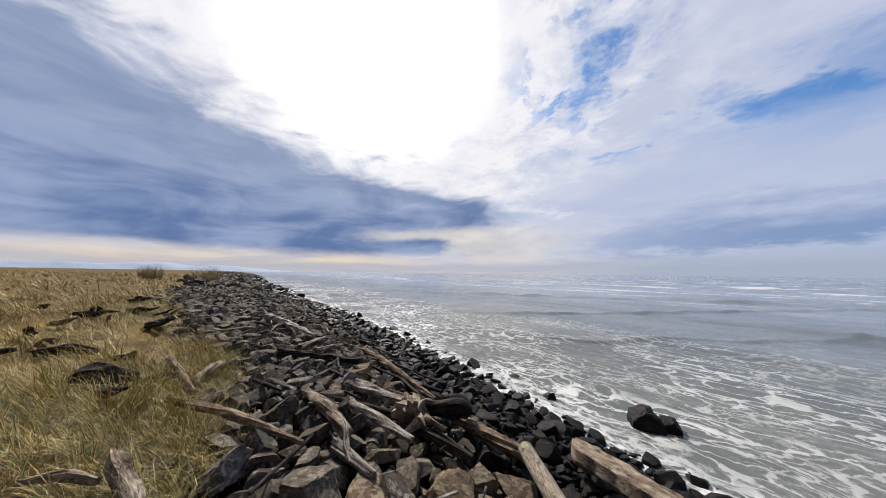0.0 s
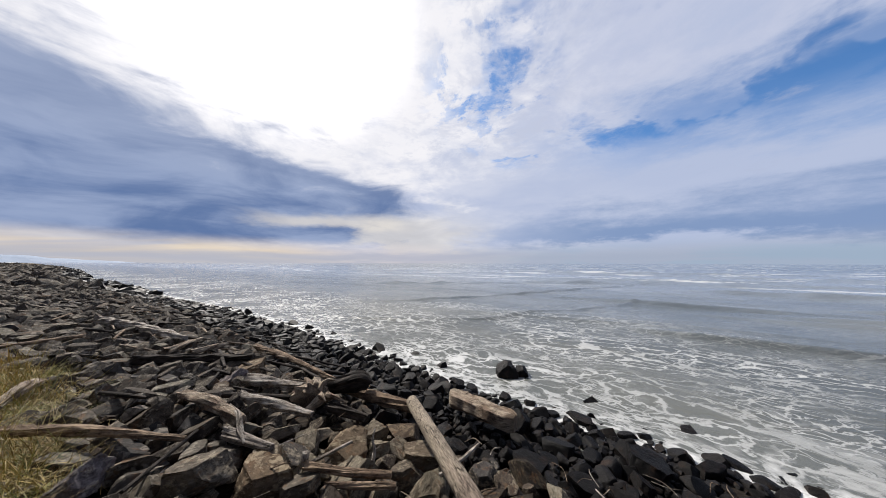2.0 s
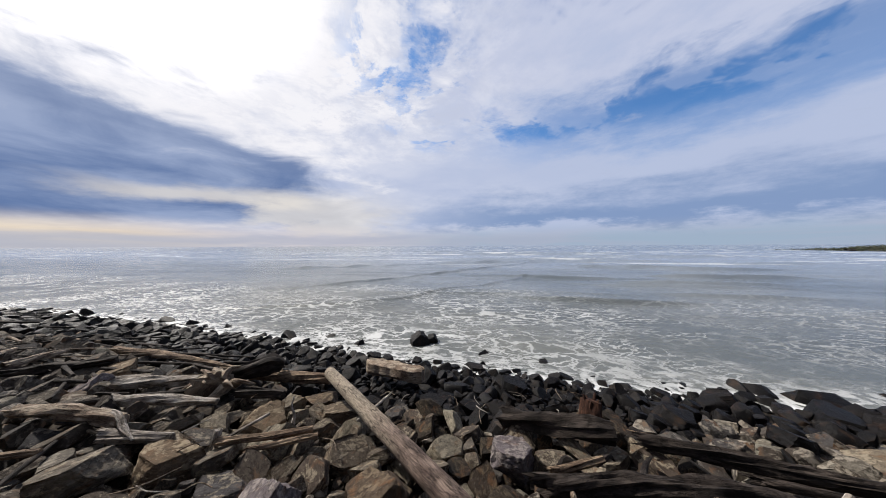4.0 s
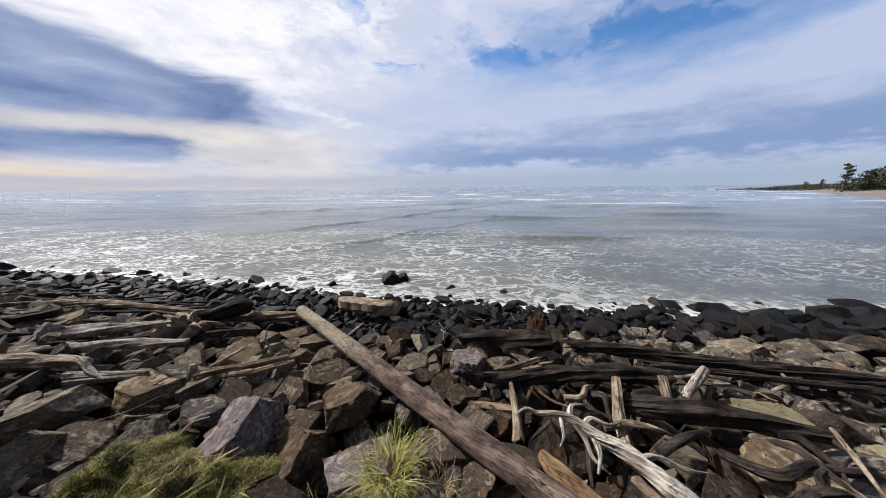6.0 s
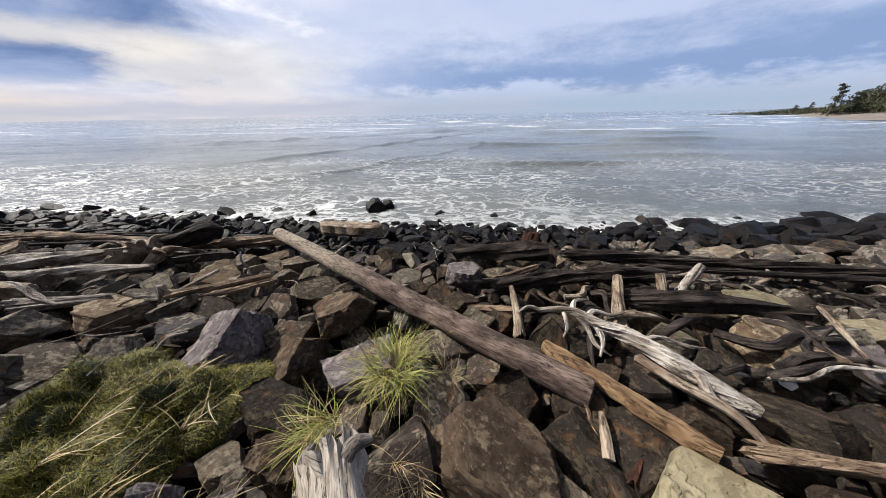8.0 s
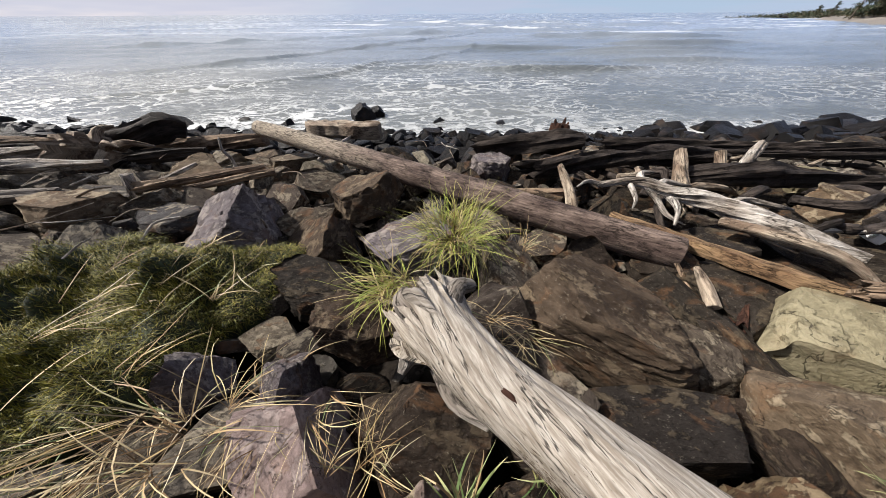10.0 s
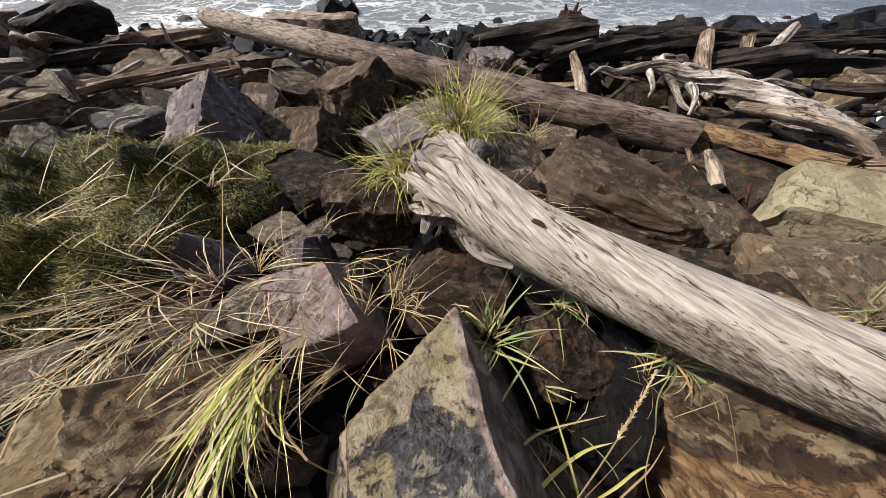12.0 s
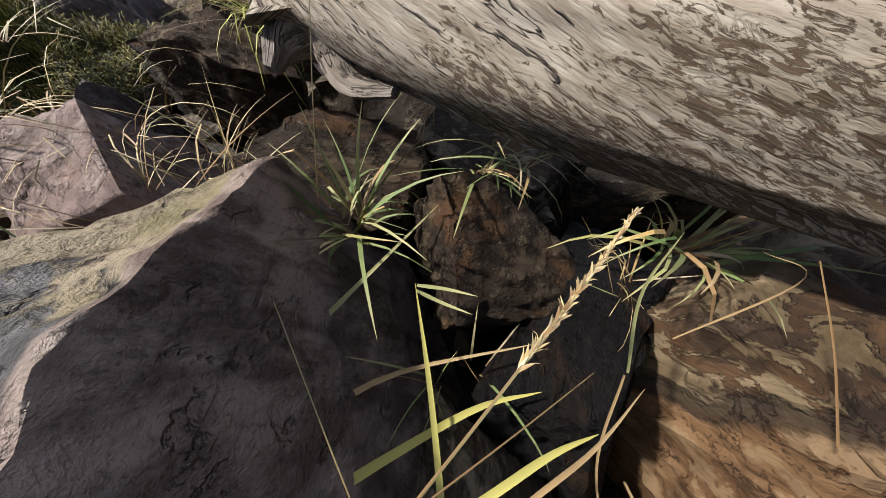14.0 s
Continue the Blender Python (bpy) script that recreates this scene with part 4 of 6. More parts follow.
def scatter(count, x0, x1, d0, d1, sizes, space, held, power=1.6):
    """Stones of falling size that keep clear of one another: rows of x, y, size."""
    got = [np.array(held, float).reshape(-1, 3)] if len(held) else [np.zeros((0, 3))]
    kept = got[0].tolist()
    size = sizes[0] + (sizes[1] - sizes[0]) * np.sort(dice.rand(count) ** power)[::-1]
    xs = dice.uniform(x0, x1, count)
    ds = dice.uniform(d0, d1, count)
    ys = np.interp(xs, SHORE_X, SHORE_Y) - ds / 0.94
    cell = {}
    span = max(sizes[1], 0.6) * 1.3

    def put(i, x, y, r):
        cell.setdefault((int(x // span), int(y // span)), []).append((x, y, r))

    for x, y, r in kept:
        put(0, x, y, r)
    rows = []
    for x, y, d, s in zip(xs, ys, ds, size):
        if d > turf_edge(x) + 0.8 * math.sin(x * 3.1) - 0.2:
            continue
        r = s * 0.5
        cx, cy = int(x // span), int(y // span)
        clash = any((x - a) ** 2 + (y - b) ** 2 < (space * (r + c)) ** 2 for i in (-1, 0, 1) for j in (-1, 0, 1) for a, b, c in cell.get((cx + i, cy + j), ()))
        if not clash:
            put(0, x, y, r)
            rows.append((x, y, s))
    return rows


VARIANTS = []
for k in range(14):
    v, f = stone_shape(200 + k, 4, rough=0.05)
    pair = []
    for mat in (ROCK, ROCK_WET, STONE_DARK):
        me = bpy.data.meshes.new("boulder")
        me.from_pydata(v.tolist(), [], f)
        me.materials.append(mat)
        me.shade_smooth()
        me.set_sharp_from_angle(angle=radians(32))
        pair.append(me)
    VARIANTS.append(pair)
SHAPES = {s: [stone_shape(300 + k, s, rough=0.05) for k in range(16)] for s in (1, 2, 3)}
ROUNDED = [stone_shape(340 + k, 3, cuts=8, rough=0.05, worn=0.16) for k in range(16)]


def stone_pose(x, y, s, lift=0.1):
    z = float(ground_z(x, y)) + s * lift + dice.uniform(-0.02, 0.08)
    turn = Euler((dice.normal(0, 0.35), dice.normal(0, 0.35), dice.uniform(0, 6.28)))
    return Matrix.LocRotScale((x, y, z), turn, (s * dice.uniform(1.0, 1.55), s * dice.uniform(0.75, 1.05), s * dice.uniform(0.45, 0.75)))


def damp(x, y):
    return float(inland(x, y)) < float(np.interp(x, [2, 9], [4.3, 2.0])) + 0.9 * float(value_noise(np.array(x * 0.7), np.array(y * 0.7), 9))


class Heap:
    """Many small pieces joined into one mesh."""

    def __init__(self):
        self.v, self.f, self.n = [], [], 0

    def add(self, v, f, m):
        a = np.array(m)
        self.v.append(v @ a[:3, :3].T + a[:3, 3])
        self.f.append(np.array(f) + self.n)
        self.n += len(v)

    def done(self, name, mat, label, sharp=32):
        ob = mesh_object(name, np.concatenate(self.v), np.concatenate(self.f).tolist(), mat, sharp=sharp)
        return tagged(ob, label, kind="stuff")


rows = scatter(11000, -3.6, 12, -0.8, 12.5, (0.15, 0.60), 0.76, taken, 1.8)
rows += scatter(7000, -10, -3.6, -0.8, 12.5, (0.16, 0.58), 0.76, taken, 1.7)
dry_heap, wet_heap, gap_heap = Heap(), Heap(), Heap()
single = 0
for x, y, s in rows:
    wet = damp(x, y)
    m = stone_pose(x, y, s * float(dice.uniform(0.6, 1.1)) if wet else s)
    if -3.6 < x < 6.0 and 0.8 < y < 8.2 and s > 0.19 and single < 295:
        single += 1
        shade = 1 if wet else 2 if (x > 2.3 and single % 4) or single % 5 == 0 else 0
        ob = new("boulder", VARIANTS[single % 14][shade])
        ob.matrix_world = m
        tagged(ob, ("grey-brown angular riprap stone on the bank", "wet dark riprap stone low on the bank", "dark brown angular riprap stone on the bank")[shade], "boulder", "riprap boulders")
    elif wet:
        wet_heap.add(*ROUNDED[int(dice.randint(16))], m @ Matrix.Diagonal((0.9, 1.0, 1.2, 1)))
    else:
        dry_heap.add(*SHAPES[3][int(dice.randint(16))], m)
# small stones that fill the gaps, the dry ones darkened to deepen the shade
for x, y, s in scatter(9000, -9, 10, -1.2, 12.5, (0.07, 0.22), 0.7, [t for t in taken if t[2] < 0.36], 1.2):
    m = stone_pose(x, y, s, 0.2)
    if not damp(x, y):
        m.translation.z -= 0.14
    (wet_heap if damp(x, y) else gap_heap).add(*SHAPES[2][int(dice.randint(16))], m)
for x, y, s in scatter(14000, -46, -10, -0.8, 16, (0.24, 0.72), 0.72, [], 1.6):
    (wet_heap if damp(x, y) else dry_heap).add(*SHAPES[2][int(dice.randint(16))], stone_pose(x, y, s))
for x, y, s in scatter(8000, -230, -46, -1.0, 26, (0.7, 1.9), 0.7, [], 1.4):
    (wet_heap if damp(x, y) else dry_heap).add(*SHAPES[1][int(dice.randint(16))], stone_pose(x, y, s))
for x, y, s in scatter(2600, 12, 44, -0.8, 12.5, (0.35, 1.1), 0.75, taken, 1.6):
    (wet_heap if damp(x, y) else dry_heap).add(*SHAPES[2][int(dice.randint(16))], stone_pose(x, y, s))
# stones awash beyond the waterline
for x, y, s in scatter(240, -26, 16, -2.4, -0.6, (0.25, 0.8), 1.6, taken, 1.5):
    wet_heap.add(*SHAPES[3][int(dice.randint(16))], stone_pose(x, y, s, 0.32))
dry_heap.done("riprap_stones", ROCK_STUFF, "grey-brown broken stones heaped along the bank")
gap_heap.done("gap_stones", ROCK_GAP, "small stones in the gaps of the bank, darkened as shade")
wet_heap.done("wet_riprap_stones", ROCK_WET_STUFF, "wet black stones along the waterline")

# ---- driftwood ----


def spline(points, n):
    """A smooth line through points, n places along it."""
    p = np.array(points, float)
    p = np.vstack([2 * p[0] - p[1], p, 2 * p[-1] - p[-2]])
    t = np.linspace(0, len(p) - 3 - 1e-6, n)
    i = t.astype(int)
    u = (t - i)[:, None]
    a, b, c, d = p[i], p[i + 1], p[i + 2], p[i + 3]
    return 0.5 * (2 * b + (c - a) * u + (2 * a - 5 * b + 4 * c - d) * u**2 + (3 * b - a - 3 * c + d) * u**3)


def tube(points, radii, seed=0, seg=16, rings=None, rough=0.08, twist=0.6, flat=1.0, blunt=0.6, jag=0.0):
    """A worn round timber: verts, faces and a map of metres round and along."""
    length = sum(math.dist(a, b) for a, b in zip(points, points[1:]))
    rings = rings or max(8, min(90, int(length / max(radii) * 1.6)))
    line = spline(points, rings)
    r = np.interp(np.linspace(0, 1, rings), np.linspace(0, 1, len(radii)), radii)
    along = np.concatenate([[0], np.cumsum(np.linalg.norm(np.diff(line, axis=0), axis=1))])
    tang = np.gradient(line, axis=0)
    tang /= np.linalg.norm(tang, axis=1)[:, None]
    side = np.cross(tang, (0.03, 0.02, 1.0))
    side /= np.linalg.norm(side, axis=1)[:, None]
    top = np.cross(side, tang)
    ang = np.linspace(0, 2 * math.pi, seg + 1)
    verts, uvs = [], []
    o = seed * 3.7
    for k in range(rings):
        w = ang[:-1] - math.pi / 2 + twist * along[k]
        ridge = value_noise(ang[:-1] * 2.2 + o, np.full(seg, along[k] * 1.3 + o), 1) + 0.6 * value_noise(ang[:-1] * 5.0 + o, np.full(seg, along[k] * 2.5), 2)
        lump = 0.5 * float(value_noise(np.array(along[k] * 2.2 / max(0.05, max(radii)) * 0.15), np.array(o), 3))
        rr = r[k] * (1 + rough * ridge + rough * lump)
        ring = line[k] + (np.cos(w) * rr)[:, None] * side[k] + (np.sin(w) * rr * flat)[:, None] * top[k]
        if jag:
            # torn, lobed end
            near = math.exp(-along[k] / 0.11)
            teeth = value_noise(np.cos(w) * 2.6 + o, np.sin(w) * 2.6, 6) + 0.7 * value_noise(np.cos(w) * 7.0, np.sin(w) * 7.0 + o, 7) + 0.4 * value_noise(np.cos(w) * 15.0, np.sin(w) * 15.0 + o, 8)
            ring = ring + tang[k] * (jag * near * teeth)[:, None] + (ring - line[k]) * (0.30 * near * value_noise(np.cos(w) * 3.4, np.sin(w) * 3.4 + o, 9) + 0.12 * near * value_noise(np.cos(w) * 11, np.sin(w) * 11, 4))[:, None]
        verts.append(np.vstack([ring, ring[:1]]))
        uvs.append(np.stack([ang * float(np.mean(radii)), np.full(seg + 1, along[k])], 1))
    n = seg + 1
    faces = [(k * n + j, k * n + j + 1, (k + 1) * n + j + 1, (k + 1) * n + j) for k in range(rings - 1) for j in range(seg)]
    v, u = np.vstack(verts), np.vstack(uvs)
    for k, back in ((0, -1), (rings - 1, 1)):
        deep = -0.9 if jag and k == 0 else 0.12
        inner = line[k] + (verts[k] - line[k]) * blunt + tang[k] * back * r[k] * deep
        mid = line[k] + tang[k] * back * r[k] * (deep - 0.07)
        base = len(v)
        v = np.vstack([v, inner, mid[None]])
        u = np.vstack([u, uvs[k] * (0.6, 1) + (0, 0.04), [[0.0, along[k] + 0.1]]])
        for j in range(seg):
            quad = (k * n + j, k * n + j + 1, base + j + 1, base + j)
            tri = (base + j, base + j + 1, base + n)
            faces += [quad[::-1], tri[::-1]] if back < 0 else [quad, tri]
    return v, faces, u


def timber(name, points, radii, mat, label, seed=0, seg=16, rings=None, rough=0.08, twist=0.6, flat=1.0, parent=None, category="driftwood", group="", jag=0.0):
    v, f, u = tube(points, radii, seed, seg, rings, rough, twist, flat, jag=jag)
    at = np.array(points[0]) if parent is None else np.zeros(3)
    ob = mesh_object(name, v - at, f, mat, parent, uvs=u, sharp=40)
    if parent is None:
        ob.location = points[0]
        tagged(ob, label, category, group)
    elif label:
        tagged(ob, label)
    return ob


def stubs(parent, origin, items, mat):
    """Broken branch or root ends under a log: points are in the world."""
    for k, (pts, rad) in enumerate(items):
        local = [tuple(np.array(p) - np.array(origin)) for p in pts]
        timber("branch_stub", local, rad, mat, "", seed=k + 5, seg=10, parent=parent, rough=0.18)


LOG = "driftwood logs"
near_pts = [(0.50, 2.90, 2.09), (0.545, 2.72, 2.12), (0.67, 2.358, 2.122), (1.037, 1.658, 2.187), (1.784, 0.772, 2.20)]
near_log = timber("driftwood_log", near_pts, [0.20, 0.142, 0.125, 0.13, 0.118], FLAKED, "bleached grey driftwood log with twisted grain and torn root end", 1, 120, 300, 0.09, 0.0, group=LOG, jag=0.10)
stubs(near_log, near_pts[0], [
    ([(0.55, 2.80, 2.16), (0.66, 2.91, 2.19), (0.77, 2.93, 2.14)], [0.075, 0.05, 0.03]),
    ([(0.46, 2.80, 2.15), (0.40, 2.93, 2.20), (0.43, 3.01, 2.19)], [0.07, 0.045, 0.02]),
    ([(0.46, 2.76, 2.05), (0.36, 2.77, 2.02), (0.30, 2.73, 1.98)], [0.07, 0.045, 0.02]),
    ([(0.44, 2.80, 2.10), (0.36, 2.84, 2.09), (0.33, 2.88, 2.05)], [0.06, 0.035, 0.015]),
    ([(0.47, 2.66, 2.04), (0.47, 2.52, 2.00), (0.54, 2.38, 2.03)], [0.05, 0.035, 0.015]),
    ([(0.58, 2.84, 2.05), (0.64, 2.96, 2.04), (0.70, 3.0, 2.0)], [0.07, 0.05, 0.02]),
], BLEACHED)
# a knot hole in its flank: a solid lump, dark to imitate the shade inside
knot = mesh_object("knot_hole", *stone_shape(801, 4, rough=0.12), ROTTEN, near_log)
knot.matrix_parent_inverse = Matrix()
knot.location = Vector((0.615, 2.37, 2.228)) - Vector(near_pts[0])
knot.rotation_euler = (0.3, 0.35, radians(24))
knot.scale = (0.022, 0.14, 0.028)
# more solid dark lumps that imitate shade in root-end cavities and splits
for at, turn, size in (((0.50, 2.74, 2.235), (0.25, 0.1, 0.35), (0.03, 0.11, 0.03)), ((0.585, 2.80, 2.20), (0.2, 0.5, 0.2), (0.03, 0.10, 0.03)), ((0.425, 2.70, 2.15), (0.1, -0.7, 0.3), (0.03, 0.12, 0.035)), ((0.78, 2.05, 2.24), (0.0, 0.3, 0.45), (0.010, 0.16, 0.02)), ((1.10, 1.52, 2.305), (0.0, 0.1, 0.62), (0.012, 0.15, 0.02))):
    hollow = mesh_object("hollow", *stone_shape(802, 4, rough=0.12), ROTTEN, near_log)
    hollow.location = Vector(at) - Vector(near_pts[0])
    hollow.rotation_euler, hollow.scale = turn, size
long_pts = [(-0.84, 8.62, 1.52), (0.33, 6.65, 1.60), (1.55, 4.62, 1.66), (2.70, 2.78, 1.70)]
timber("driftwood_log", long_pts, [0.135, 0.15, 0.16, 0.14], LONGLOG, "long weathered brown log lying across the boulders", 2, 40, 170, 0.05, 0.1, group=LOG)


def board(name, a, b, wide, thick, mat, label, seed, roll=0.0, taper=0.7):
    """A split plank with ragged, rounded edges from a to b."""
    rng = np.random.RandomState(seed)
    a, b = np.array(a, float), np.array(b, float)
    n = 40
    line = a + (b - a) * np.linspace(0, 1, n)[:, None]
    t = (b - a) / np.linalg.norm(b - a)
    s = np.cross(t, (0, 0, 1))
    s /= np.linalg.norm(s)
    up = np.cross(s, t)
    s, up = s * math.cos(roll) + up * math.sin(roll), up * math.cos(roll) - s * math.sin(roll)
    prof = [(-0.5, -0.35), (-0.46, 0.3), (-0.3, 0.5), (-0.05, 0.42), (0.2, 0.5), (0.44, 0.36), (0.5, -0.2), (0.4, -0.5), (0.0, -0.46), (-0.4, -0.5)]
    verts, uvs = [], []
    run = np.linspace(0, np.linalg.norm(b - a), n)
    for k in range(n):
        e = min(1.0, 0.35 + k * 0.18, 0.35 + (n - 1 - k) * 0.16) * (1 - (1 - taper) * k / n)
        for j, (p, q) in enumerate(prof):
            jog = 1 + 0.10 * float(value_noise(np.array(k * 0.35), np.array(j * 7.0), seed))
            verts.append(line[k] + s * p * wide * e * jog + up * q * thick * jog)
            uvs.append((j * wide / 5, run[k]))
    m = len(prof)
    faces = [(k * m + j, k * m + (j + 1) % m, (k + 1) * m + (j + 1) % m, (k + 1) * m + j) for k in range(n - 1) for j in range(m)]
    faces += [tuple(range(m))[::-1], tuple((n - 1) * m + j for j in range(m))]
    ob = mesh_object(name, np.array(verts) - a, [f[::-1] for f in faces], mat, uvs=uvs, sharp=35)
    ob.location = a
    return tagged(ob, label, "driftwood")


board("driftwood_board", (2.75, 3.45, 1.62), (3.12, 2.05, 1.80), 0.24, 0.12, ORANGE, "split orange-brown board with rounded end", 3, 0.35)
board("squared_timber", (-0.02, 10.05, 0.98), (1.62, 8.88, 1.05), 0.58, 0.36, GREYED, "thick weathered squared timber near the water", 4, 0.1, 0.95)

